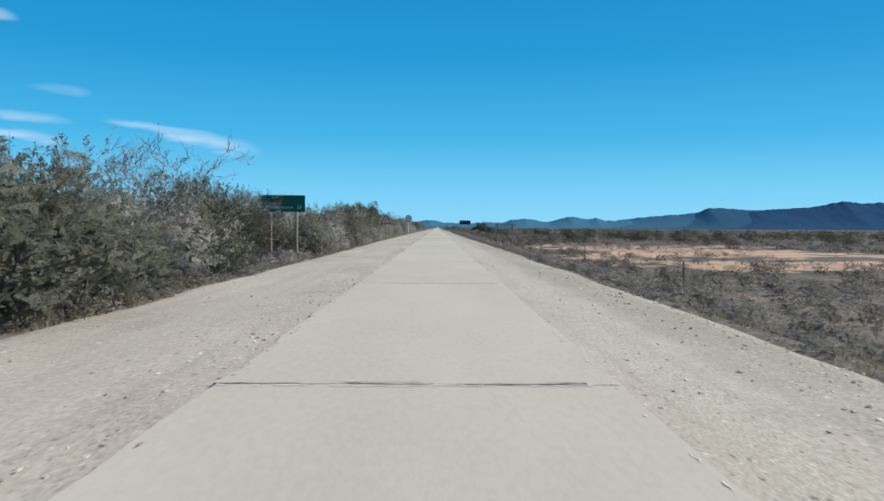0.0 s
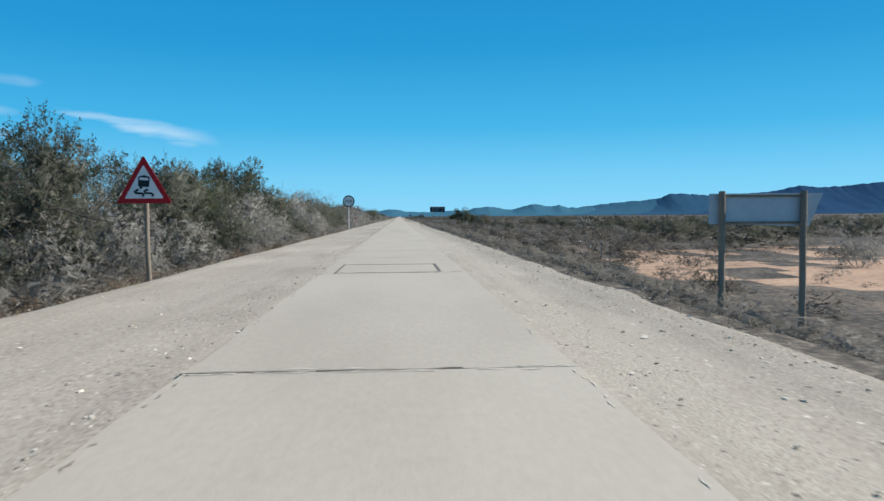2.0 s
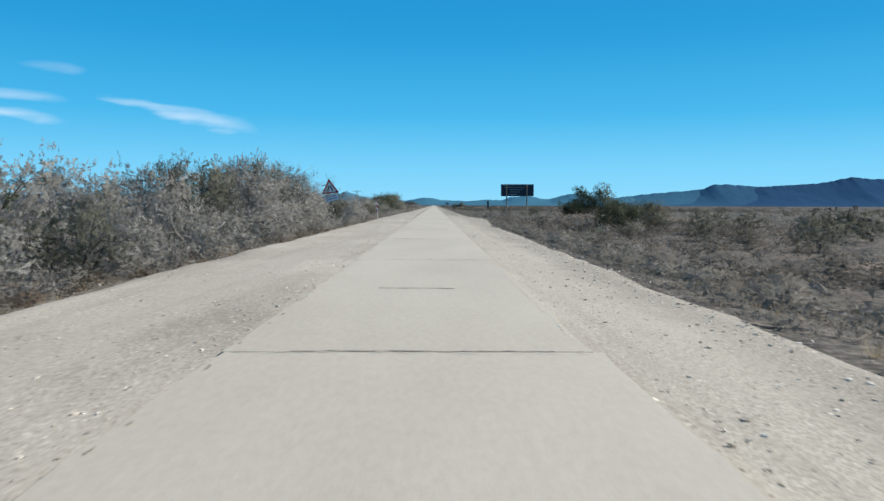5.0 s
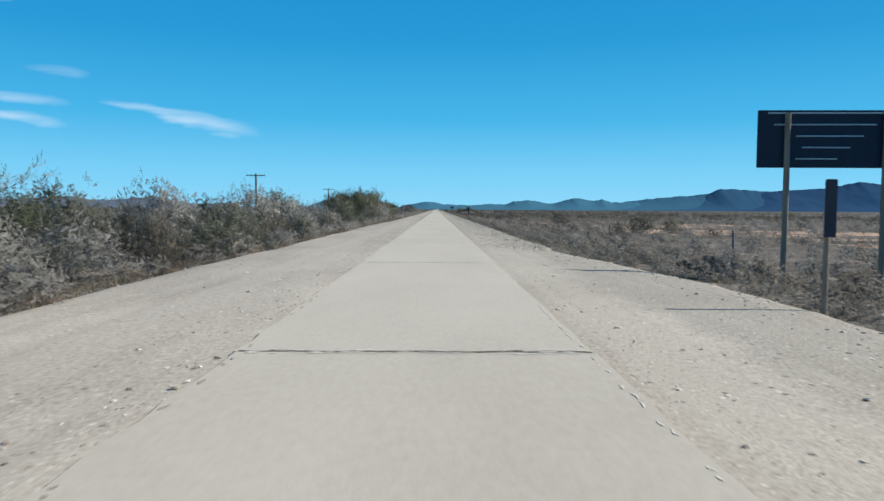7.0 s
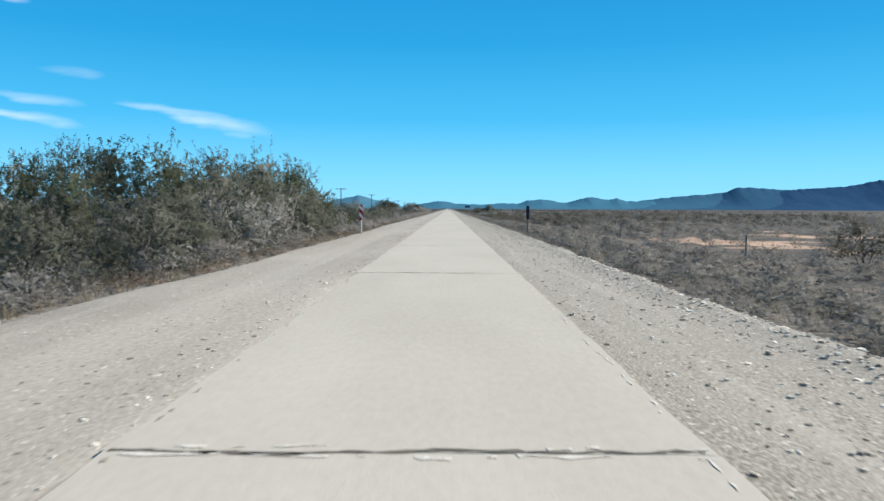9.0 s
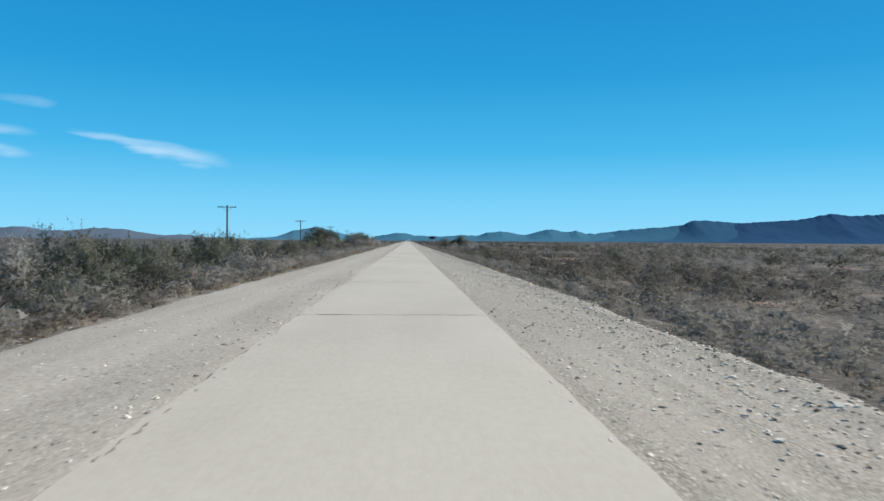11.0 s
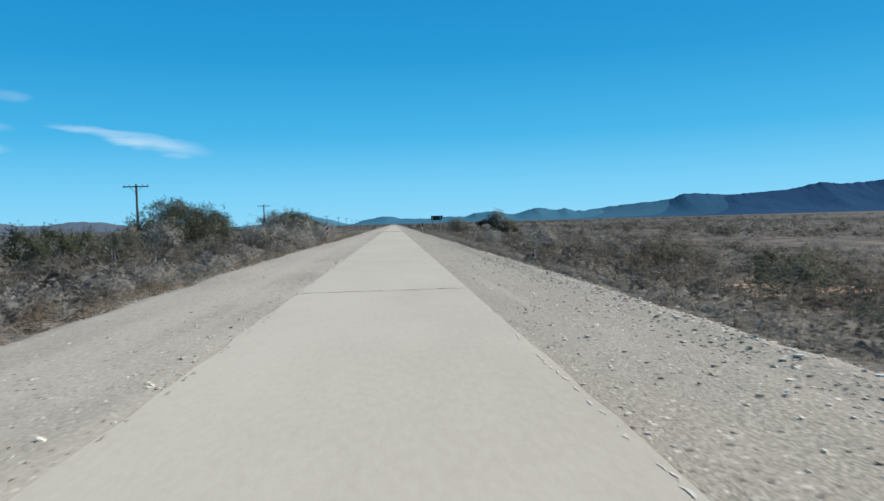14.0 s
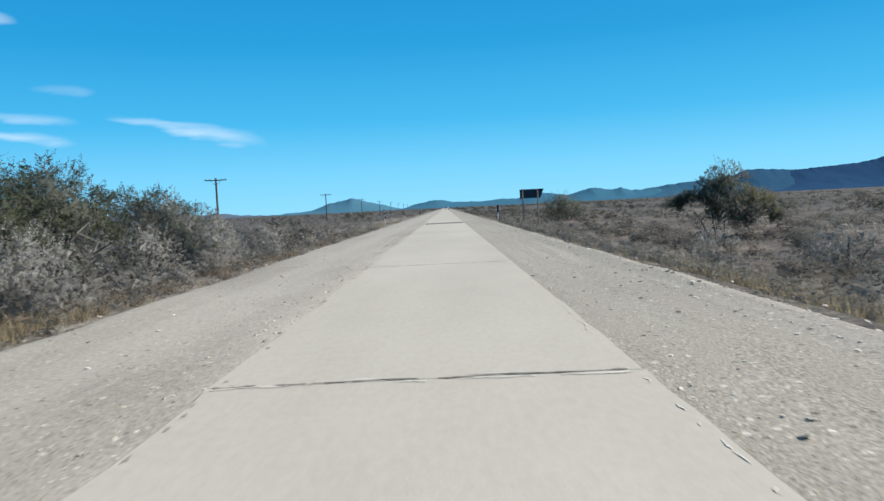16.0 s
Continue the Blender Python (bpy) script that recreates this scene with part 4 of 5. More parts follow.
for x, y, h in [(10.8, 411, 1.6), (12.2, 413, 1.7), (9.9, 399, 1.35), (10.9, 401.5, 1.5), (12.4, 402, 1.3)]:
    place_bush(x, y, h, 1.35, False)
for x, y, h in [(-18.2, 437, 2.9), (-16.6, 436.5, 2.8), (-16.4, 439, 3.3), (-15.2, 441, 2.9), (-14.8, 444, 2.8), (-15.6, 446, 2.7), (-10.6, 450, 2.8), (-11.2, 455, 3.0)]:
    place_bush(x, y, h, 1.2, y > 449, back=1)
for i, (x, y, h) in enumerate([(12.1, 185.2, 2.3), (13.5, 186.4, 2.45), (14.9, 187.6, 2.3)]):
    plant(MID_KINDS[1], "thorn_bush", pose(x, y, ground_z(x, y) - .04, 0, 0, 100 * i) @ Matrix.Diagonal((h * 1.15, h * 1.15, h, 1)), "dark olive thorn bush beside a single tree", "bush", "thorn bushes by the road")
for i, (x, y, h) in enumerate([(-17.0, 438.5, 4.0), (-15.7, 441, 3.8), (-14.9, 444.5, 3.1), (-10.9, 455.6, 3.3), (-10.2, 451.5, 3.0), (-9.8, 460, 2.7)]):
    plant(TREE_KINDS[1], "thorn_tree", pose(x, y, ground_z(x, y) - .04, 0, 0, 77 * i) @ Matrix.Diagonal((h * 1.1, h * 1.1, h, 1)), "dark olive thorn tree with a rounded airy crown", "tree", "thorn trees by the road", ("trunk", "crown"))
place_bush(-7.2, 455.5, 2.5, 1.1, False)
place_bush(10.3, 455.2, 1.6, 1.1, True)
RIGHT = [(14.5, 184, 1.8, 0), (9.9, 172.7, 1.2, 0), (13.3, 172, 1.8, 0), (15.5, 187, 2.2, 0), (16.5, 190.5, 2.2, 0), (11.3, 177, 1.1, 1), (10.2, 186, 1.0, 1), (10.3, 502, 3.0, 0), (11.5, 504, 2.6, 0), (11.4, 437.5, 2.4, 1), (12.6, 441, 1.8, 1), (9.2, 450, 1.5, 1), (9.6, 455, 1.2, 1),
         (13.5, 269, 1.6, 0), (18, 246, 1.3, 0), (13.2, 243, 1.1, 0), (6.4, 352.8, 1.2, 0), (7.2, 354, 1.0, 0), (6.4, 371, 1.0, 0), (7.4, 372.5, .9, 1), (17, 462, 1.5, 0), (8, 459, 1.0, 1), (7.6, 393, .9, 0), (9.5, 396, 1.0, 0), (8.8, 407, 1.1, 0), (9.8, 463, 1.2, 1), (7.4, 449, .9, 1), (7.6, 446, 1.0, 0),
         (6.6, 160, .8, 1), (7, 164, .7, 1), (5.6, 205, .7, 1), (10.3, 207, .9, 1), (11.2, 206, 1.0, 1), (8.4, 206.4, .8, 1), (7, 120, .8, 1), (8, 128, .9, 0), (6.5, 340, .7, 0), (8, 346, .9, 0), (6.6, 356.5, 1.2, 0), (7.2, 377, 1.0, 1), (8.4, 379, 1.1, 0), (7.6, 383, .9, 1), (9.4, 375, 1.1, 0), (8.2, 387, 1.0, 0), (7.0, 72.5, .7, 1), (8.6, 74, .9, 0), (7.4, 78, .8, 1), (9.2, 83, .9, 0), (7.0, 168.5, .8, 1), (8.2, 173, .9, 0), (9.4, 176, .9, 1), (7.2, 436, .9, 1), (8.2, 440, 1.1, 1), (13, 385, 1.2, 0)]
for x, y, h, grey in RIGHT + [(-6.3, 431.5, 1.4, 1), (-7.4, 434, 1.8, 1), (-6.7, 438, 1.6, 1), (-8.7, 436, 2.0, 1), (-6.0, 443.5, 1.3, 1), (-6.6, 447, 2.0, 1), (-7.6, 427.5, 1.6, 1), (-7.9, 441, 2.1, 0)]:
    place_bush(x, y, h * 1.05, rng.uniform(.85, 1.2), grey)
for i in range(46):
    y = rng.uniform(70, 185) if i < 30 else rng.uniform(200, 540)
    x = rng.uniform(14, 55)
    place_bush(x, y, rng.uniform(1.0, 1.9), rng.uniform(.9, 1.3), rng.random() < .3)


def scatter(name, base, spots, mat, label, category):
    """Copies of a small cluster of leaves joined into one mesh; spots are x, y, z, height, width, turn."""
    base = np.array(base)
    s = np.array(spots)
    c, n = np.cos(s[:, 5])[:, None], np.sin(s[:, 5])[:, None]
    X = s[:, 0:1] + (base[None, :, 0] * c - base[None, :, 1] * n) * s[:, 4:5]
    Y = s[:, 1:2] + (base[None, :, 0] * n + base[None, :, 1] * c) * s[:, 4:5]
    Z = s[:, 2:3] + base[None, :, 2] * s[:, 3:4]
    v = np.stack([X, Y, Z], -1).reshape(-1, 3)
    ob = new(name, mesh(name, v.tolist(), np.arange(len(v)).reshape(-1, 3).tolist(), mat))
    return tagged(ob, label, category, kind="stuff")


def cluster(seed, n, size, blade=False, lean=.5):
    """A small dome of leaf quads, or a tuft of upright blades, one metre high and wide."""
    r = np.random.RandomState(seed)
    out = []
    for _ in range(n):
        a, q = r.uniform(0, 6.283), r.uniform(0, 1) ** .5
        if blade:
            p = np.array([np.cos(a) * q * .25, np.sin(a) * q * .25, 0.0])
            e = a + r.uniform(-.8, .8)
            o = r.uniform(.05, lean)
            tip = p + np.array([np.cos(e) * o, np.sin(e) * o, r.uniform(.45, 1.0) * (1 - .35 * o)])
            side = np.array([-np.sin(a), np.cos(a), 0]) * size * .5
            out += [p - side, p + side, tip]
        else:
            z = r.uniform(0, 1) * np.sqrt(max(0.02, 1 - q * q))
            c = np.array([np.cos(a) * q * .5, np.sin(a) * q * .5, .06 + .88 * z])
            u = r.normal(0, 1, 3)
            u /= np.linalg.norm(u)
            w = np.cross(u, r.normal(0, 1, 3))
            w /= np.linalg.norm(w)
            k = size * r.uniform(.6, 1.3)
            out += [c - u * k, c + u * k * .3 + w * k * .6, c + u * k * .5 - w * k * .6]
    return out


nr = np.random.RandomState(8)


def spots(n, x0, x1, y0, y1, h0, h1, w0, w1, toward=1.0, even=0.0):
    out = []
    for _ in range(n):
        x, y = x0 + (x1 - x0) * nr.uniform() ** toward, nr.uniform(y0, y1)
        if noise.noise((x * .09, y * .05, 11.0)) + nr.uniform(-.35, .35) < -0.12 - even:
            continue
        h = nr.uniform(h0, h1)
        out.append((x, y, (ground_z(x, y) if abs(x) < 130 and y < 700 else -0.7) - .03, h, h * nr.uniform(w0, w1), nr.uniform(0, 6.28)))
    return out


def mounds(name, kinds, s, label, mat=None):
    """Low bushes at the given spots, joined into one mesh, each shaded as a rounded mass."""
    V, N = [], []
    ready = []
    for bv in kinds:
        t = np.array(bv).reshape(-1, 3, 3)
        mid = t.mean(1)
        out = unit(mid - np.array([0, 0, .12]))
        flat = unit(np.cross(t[:, 1] - t[:, 0], t[:, 2] - t[:, 0]))
        back = (flat * out).sum(1) < 0
        t[back] = t[back][:, ::-1]
        flat[back] *= -1
        ready.append((t.reshape(-1, 3), np.repeat(unit(out * .8 + flat * .2), 3, axis=0)))
    for k, (x, y, z, h, w, a) in enumerate(s):
        if 5.0 < x < 7.9 and 60.5 < y < 67.4:      # trodden ground before the board
            continue
        bv, bn = ready[k % len(ready)]
        c, n = math.cos(a), math.sin(a)
        V.append(np.stack([x + (bv[:, 0] * c - bv[:, 1] * n) * w, y + (bv[:, 0] * n + bv[:, 1] * c) * w, z + bv[:, 2] * h], 1))
        N.append(np.stack([bn[:, 0] * c - bn[:, 1] * n, bn[:, 0] * n + bn[:, 1] * c, bn[:, 2]], 1))
    V = np.concatenate(V)
    me = mesh(name, V.tolist(), np.arange(len(V)).reshape(-1, 3).tolist(), mat or SCRUB)
    me.shade_smooth()
    me.normals_split_custom_set_from_vertices(np.concatenate(N).tolist())
    return tagged(new(name, me), label, "scrub", kind="stuff")


def off_sand(s):
    """Thins the spots out where the sand lies bare."""
    return [p for p in s if sand_at(p[0], p[1]) < .1 or nr.uniform() < (.6 if sand_at(p[0], p[1]) < .6 else .3)]


def dwarf(seed, outer, inner, size, width):
    """A low dense shrub, one metre high and wide, of small twiggy leaves."""
    r = np.random.RandomState(seed)
    lob = lobes(r, 7, .3, .2, .62, .22, .32)
    p, o = shell(r, lob, outer, .2, -.3)
    v = leaves(r, p, o + np.array([0, 0, .5]), size, width)
    if inner:
        k = r.randint(len(lob), size=inner)
        q = np.array([lob[n][0] for n in k]) + r.normal(0, .13, (inner, 3))
        v = np.concatenate([v, leaves(r, q, r.normal(0, 1, q.shape), size * 1.8, .5)])
    v[:, 2] = np.maximum(v[:, 2], 0)
    return v


def on_pale(s, yes=True):
    """Spots on the stretch of plain where the scrub is pale and grey, or the rest."""
    return [p for p in s if (206 < p[1] < 318) == yes]


DWARF = [dwarf(i, 180, 36, .055, .36) for i in range(6)]
LOOSE = [dwarf(20 + i, 70, 16, .078, .40) for i in range(5)]
ROUGH = [dwarf(10 + i, 22, 6, .13, .42) for i in range(4)]
BLADES = [np.array(cluster(30 + i, 9, .06, True, .6)) for i in range(3)]
low_right = off_sand(spots(2500, 5.4, 24, -4, 480, .28, .8, 1.2, 2.1, 1.2, .5))
mounds("low_scrub", DWARF, low_right[::2], "low grey-brown scrub covering the plain")
mounds("low_scrub", DWARF, on_pale(low_right[1::2], False), "low dark brown scrub on the plain", DARK_SCRUB)
mounds("low_scrub", DWARF, on_pale(low_right[1::2]), "low pale grey scrub on the plain", PALE_SCRUB)
loose = off_sand(spots(3300, 5.6, 30, -4, 490, .18, .5, 1.3, 2.4, 1.2, .5) + spots(2600, 18, 46, -4, 500, .25, .6, 1.3, 2.4, 1.0, .4))
mounds("low_scrub", LOOSE, loose[::2], "small wiry scrub between the larger shrubs")
mounds("low_scrub", LOOSE, on_pale(loose[1::2], False), "small dark wiry scrub between the larger shrubs", DARK_SCRUB)
mounds("low_scrub", LOOSE, on_pale(loose[1::2]), "small pale wiry scrub between the larger shrubs", PALE_SCRUB)
rough = off_sand(spots(7500, 34, 120, -4, 620, .3, .75, 1.2, 2.3, 1.25, .5) + spots(900, 5, 26, 478, 640, .3, .7, 1.2, 2.2, 1.2, .4))
mounds("low_scrub", ROUGH, rough[::3], "low grey-brown scrub farther out on the plain")
mounds("low_scrub", ROUGH, on_pale([p for i, p in enumerate(rough) if i % 3], False), "low dark brown scrub farther out on the plain", DARK_SCRUB)
mounds("low_scrub", ROUGH, on_pale([p for i, p in enumerate(rough) if i % 3]), "low pale scrub farther out on the plain", PALE_SCRUB)
dark = spots(420, 5.9, 15, 322, 432, .55, 1.1, 1.2, 1.9, 1.2, .9) + off_sand(spots(420, 6.2, 20, -4, 322, .45, .95, 1.2, 1.9, 1.2, .3)) + spots(90, 6.5, 18, 432, 480, .45, .9, 1.2, 1.9, 1.2, .4)
dark = [p for p in dark if (sand_at(p[0], p[1]) < .25 or nr.uniform() < .12) and not (206 < p[1] < 318 and nr.uniform() < .7)]
mounds("dark_shrubs", DWARF, dark, "dark grey-brown rounded shrubs beside the road", DARK_SCRUB)
# a thin carpet of tiny bushes over the bare soil
carpet = off_sand(spots(5000, 6.5, 34, -4, 480, .10, .24, 2.2, 4.2, 1.1, .9))
SPARSE = [dwarf(60 + i, 26, 0, .075, .4) for i in range(5)]
mounds("ground_cover", SPARSE, carpet[::2], "thin grey-brown ground cover on the soil")
mounds("ground_cover", SPARSE, on_pale(carpet[1::2], False), "thin dark ground cover on the soil", DARK_SCRUB)
mounds("ground_cover", SPARSE, on_pale(carpet[1::2]), "thin pale ground cover on the soil", PALE_SCRUB)
verge, tufts = [], []
for p in spots(13000, 3.7, 8.0, -4, 490, .12, .34, 1.0, 1.9, 1.2, 9.0) + spots(5200, -7.6, -3.8, -4, 490, .14, .4, .9, 1.6, 1.0, 9.0):
    gap = p[0] - edge_r(p[1]) if p[0] > 0 else edge_l(p[1]) - p[0]
    if gap > .08 and not (405 < p[1] < 412 and p[0] > 4.5):
        k = min(1.0, .6 + gap * .3)
        verge.append((p[0], p[1], p[2], p[3] * k, p[4] * k, p[5]))
        if len(verge) % 5 == 0 and gap > .2:
            tufts.append((p[0], p[1], p[2], p[3] * k * 1.8, p[4] * k * 2.0, p[5]))
mounds("verge_grass", BLADES, verge, "short dull grey-brown grass on the verges")
mounds("verge_scrub", LOOSE, tufts, "low dull scrub on the verges")
band = []
for i in range(1700):
    y = nr.uniform(-4, 480)
    x = edge_r(y) + .15 + abs(nr.normal(0, .8))
    if 404 < y < 412 and x > 4.5 or 428 < y < 450 and nr.uniform() < .6:
        continue
    h = nr.uniform(.16, .42) * min(1.0, .55 + (x - edge_r(y)) * .35)
    band.append((x, y, ground_z(x, y) - .03, h, h * nr.uniform(1.4, 2.3), nr.uniform(0, 6.28)))
mounds("verge_scrub", LOOSE, band[::2], "pale grey low scrub along the shoulder's edge", PALE_SCRUB)
mounds("verge_scrub", LOOSE, band[1::2], "grey-brown low scrub along the shoulder's edge")
low = []
for i in range(2600):
    y = nr.uniform(-4, 480)
    x = edge_l(y) - .12 - abs(nr.normal(0, .9 if y > 300 else .6))
    h = nr.uniform(.16, .46) * min(1.0, .5 + (edge_l(y) - x) * .4)
    low.append((x, y, ground_z(x, y) - .03, h, h * nr.uniform(1.3, 2.2), nr.uniform(0, 6.28)))
mounds("verge_scrub", LOOSE, low[::2], "low grey-brown scrub before the roadside bushes")
mounds("verge_scrub", LOOSE, low[1::2], "low dry brown scrub before the roadside bushes", DRY_SCRUB)
mounds("verge_shrubs", DWARF, spots(620, -6.4, -5.0, 20, 470, .4, .95, 1.0, 1.7, 1.0, .6), "small dull shrubs in front of the taller bushes", PALE_SCRUB)
mounds("dark_shrubs", DWARF, spots(330, -12, -5.6, 292, 470, .6, 1.5, .9, 1.4, .9, .6), "dark grey-brown shrubs among the roadside bushes", DARK_SCRUB)
mounds("low_scrub", LOOSE, spots(1200, -30, -5.8, 205, 640, .3, .9, 1.0, 1.7, .8, .2), "low grey-brown scrub between the bushes")
mounds("far_scrub", [k[:33] for k in ROUGH], spots(12000, 80, 460, 20, 1500, .4, 1.0, 1.4, 3.0, 1.5, .2), "distant grey-brown scrub on the plain", DARK_SCRUB)
mounds("far_scrub", [k[:33] for k in ROUGH], spots(5500, -300, -14, 20, 1400, .4, 1.2, 1.2, 2.4, .6, .2), "distant dull scrub beyond the bushes")
mounds("far_bushes", [dwarf(80 + i, 70, 20, .085, .45) for i in range(4)], spots(420, 20, 130, 92, 190, 1.1, 2.3, 1.0, 1.7, 1.2, .1) + spots(90, 28, 140, 200, 340, .6, 1.2, 1.0, 1.7, 1.2) + spots(200, 28, 140, 340, 500, .7, 1.4, 1.0, 1.7, 1.3) + spots(620, 9, 260, 500, 1500, .8, 1.9, 1.0, 1.8, 1.6) + spots(560, -200, -7, 466, 1500, .6, 1.8, 1.0, 1.7, .6) + spots(160, 60, 300, 60, 500, .9, 1.8, 1.0, 1.8, 1.3), "far dark olive bushes along the road", FAR_LEAF)
grass = [s for s in spots(6500, -7.0, -3.95, -4, 560, .12, .36, .7, 1.3) if s[0] < edge_l(s[1]) - .05] + [s for s in spots(3600, 3.6, 6.6, -4, 560, .10, .3, .7, 1.3) if s[0] > edge_r(s[1]) + .1]
grass += spots(900, 4.3, 6.6, 428, 452, .2, .46, .5, .9, 1.0, .1) + spots(700, -6.4, -4.6, 433, 447, .2, .46, .6, 1.1, 1.0, .1)
scatter("dry_grass", cluster(6, 14, .045, True), grass, STRAW, "short straw-coloured dry grass along the verges", "grass")

# ---------------------------------------------------------------- loose stones
oct_v = np.array([(1, 0, -.5), (0, 1, -.5), (-1, 0, -.5), (0, -1, -.5), (.2, .1, 1)], float)
oct_t = np.array([(0, 1, 4), (1, 2, 4), (2, 3, 4), (3, 0, 4), (0, 3, 2), (0, 2, 1)])


flag_v = np.array([(math.cos(a) * q, math.sin(a) * q, h) for q, h, k in ((1, -.6, 0), (.84, .75, .3)) for a in (2 * math.pi * (i + k) / 5 for i in range(5))])
flag_t = np.array([t for i in range(5) for t in ((i, (i + 1) % 5, 5 + (i + 1) % 5), (i, 5 + (i + 1) % 5, 5 + i))] + [(5, 6, 7), (5, 7, 8), (5, 8, 9)])


def stones(name, n, spot, label, small=False):
    V, Fc, o = [], [], 0
    for i in range(n):
        x, y, z, r = spot()
        iv, it = (oct_v, oct_t) if small and r < .014 else (flag_v, flag_t)
        k = iv * nr.uniform(.7, 1.25, (len(iv), 1)) * np.array([1, nr.uniform(.5, .95), nr.uniform(.17, .32)]) * r
        k[:, 2] += k[:, 0] * nr.normal(0, .16) + k[:, 1] * nr.normal(0, .16)
        a = nr.uniform(0, 6.28)
        k = np.stack([k[:, 0] * np.cos(a) - k[:, 1] * np.sin(a), k[:, 0] * np.sin(a) + k[:, 1] * np.cos(a), k[:, 2]], 1)
        V.append(k + np.array([x, y, z + r * .2]))
        Fc.append(it + o)
        o += len(iv)
    ob = new(name, mesh(name, np.concatenate(V).tolist(), np.concatenate(Fc).tolist(), STONE))
    return tagged(ob, label, "stones", kind="stuff")


def shoulder_z(x, y):
    """Height of the gravel surface between its outer edge and the paved strip."""
    e, inner, shift = (edge_l(y), -STRIP + .1, 0) if x < 0 else (edge_r(y), 1.25, 9)
    k = max(0.0, min(1.0, (x - e) / (inner - e)))
    z = interp(k, bands[1:]) + noise.noise((k * 3 + shift, y * 0.6, 4.0)) * 0.022
    if x > 0:
        z += max(0.0, min(1.0, (y - 205) / 25)) * interp(k, [(0, 0), (.07, .045), (.15, .04), (.25, -.012), (.36, 0)])
    return z


def right_spot():
    u = nr.uniform()
    y = nr.uniform(2, 215) if u < .15 else nr.uniform(420, 500) if u < .21 else nr.uniform(212, 420)
    e = edge_r(y)
    x = e - abs(nr.normal(0, .55)) if nr.uniform() < .74 else nr.uniform(1.42, e)
    x = max(1.42, x)
    return x, y, shoulder_z(x, y), min(.05, .010 + abs(nr.normal(0, .0105)) * (1.6 if nr.uniform() < .12 else 1.0))


def left_spot():
    y = nr.uniform(2, 500)
    e = edge_l(y)
    x = -STRIP - .02 - abs(nr.normal(.12, .26)) if nr.uniform() < .55 else nr.uniform(e, -STRIP - .1)
    x = max(e, x)
    return x, y, shoulder_z(x, y), min(.038, .008 + abs(nr.normal(0, .010)))


def windrow_spot():
    y = nr.uniform(2, 520)
    s = nr.uniform() < .5
    x = edge_l(y) - nr.normal(.12, .16) if s else edge_r(y) + nr.normal(.1, .2)
    return x, y, ground_z(x, y) + .04 if abs(x) > 4.2 else -.11, min(.036, .012 + abs(nr.normal(0, .013)))


stones("loose_stones", 36000, right_spot, "loose grey stones scattered thickly on the gravel shoulder", True)
stones("loose_stones", 10000, left_spot, "small loose stones scattered on the gravel shoulder", True)


def chip_spot():
    y = nr.uniform(2, 480)
    s = 1 if nr.uniform() < .62 else -1
    return (1.38 + abs(nr.normal(0, .42))) if s > 0 else (-STRIP - .05 - abs(nr.normal(0, .42))), y, -0.043, .007 + abs(nr.normal(0, .006))


stones("stone_chips", 9000, chip_spot, "pale stone chips strewn beside the paved strip", True)
stones("edge_stones", 2400, windrow_spot, "graded stones and clods along the shoulder's edge")

# ---------------------------------------------------------------- signs


def bars(parent, rows, mat, y, name="line_of_writing"):
    for x0, x1, z, h in rows:
        part(name, box(x0, x1, y - .003, y, z, z + h), mat, parent)


def green_sign():
    g = ground_z(-6.9, 33)
    s = thing("direction_sign", pose(-6.9, 33, 0, 0, 0, 2), "green direction sign on two wooden posts in the ditch", "road sign")
    board = part("board", plate(rounded([(-.97, 1.76), (.97, 1.76), (.97, 2.52), (-.97, 2.52)], .04), -.02, 0), GREEN, s)
    part("writing", lettering("Willowmore", .24), None, board, "pale green lettering", pose(-.80, -.023, 1.90))
    part("writing", lettering("32", .24), None, board, "pale green number", pose(.60, -.023, 1.90))
    for o in board.children:
        o.data.materials.append(LETTER)
    part("road_number_panel", plate(rounded([(-.2, 2.2), (.18, 2.2), (.16, 2.34), (-.18, 2.34)], .03), -.024, -.019), ORANGE, board, "faded brown road-number panel")
    for x in (-.59, .58):
        part("post", rod((x, .06, g - .4), (x, .06, 2.45), .058, .05, 10, 6, .006, int(x * 100)), WEATHERED, s)


def triangle(s, side, z, y=0.0):
    """A red-bordered white triangle with its lower edge at height z."""
    h = side * .866
    outer = rounded([(-side / 2, z), (side / 2, z), (0, z + h)], .05)
    plate_ob = part("sign_plate", plate(outer, y - .012, y), RED, s)
    k = .70
    cz = z + h / 3
    inner = rounded([(-side / 2 * k, cz - h / 3 * k), (side / 2 * k, cz - h / 3 * k), (0, cz + h * 2 / 3 * k)], .03)
    part("white_field", plate(inner, y - .017, y - .010), WHITE, plate_ob, "white inner triangle")
    return plate_ob, cz


def sinuous(points, w):
    """The outline of a bent stroke of the given width."""
    l, r = [], []
    for i, (x, z) in enumerate(points):
        a, b = points[max(0, i - 1)], points[min(len(points) - 1, i + 1)]
        d = Vector((b[0] - a[0], b[1] - a[1])).normalized()
        l.append((x - d.y * w, z + d.x * w))
        r.append((x + d.y * w, z - d.x * w))
    return l + r[::-1]


def strip(outline, y):
    k = len(outline) // 2
    l, r = outline[:k], outline[k:][::-1]
    v = [(x, y, z) for x, z in l] + [(x, y, z) for x, z in r]
    return mesh("stroke", v, [(i, i + k, i + k + 1, i + 1) for i in range(k - 1)], BLACK)


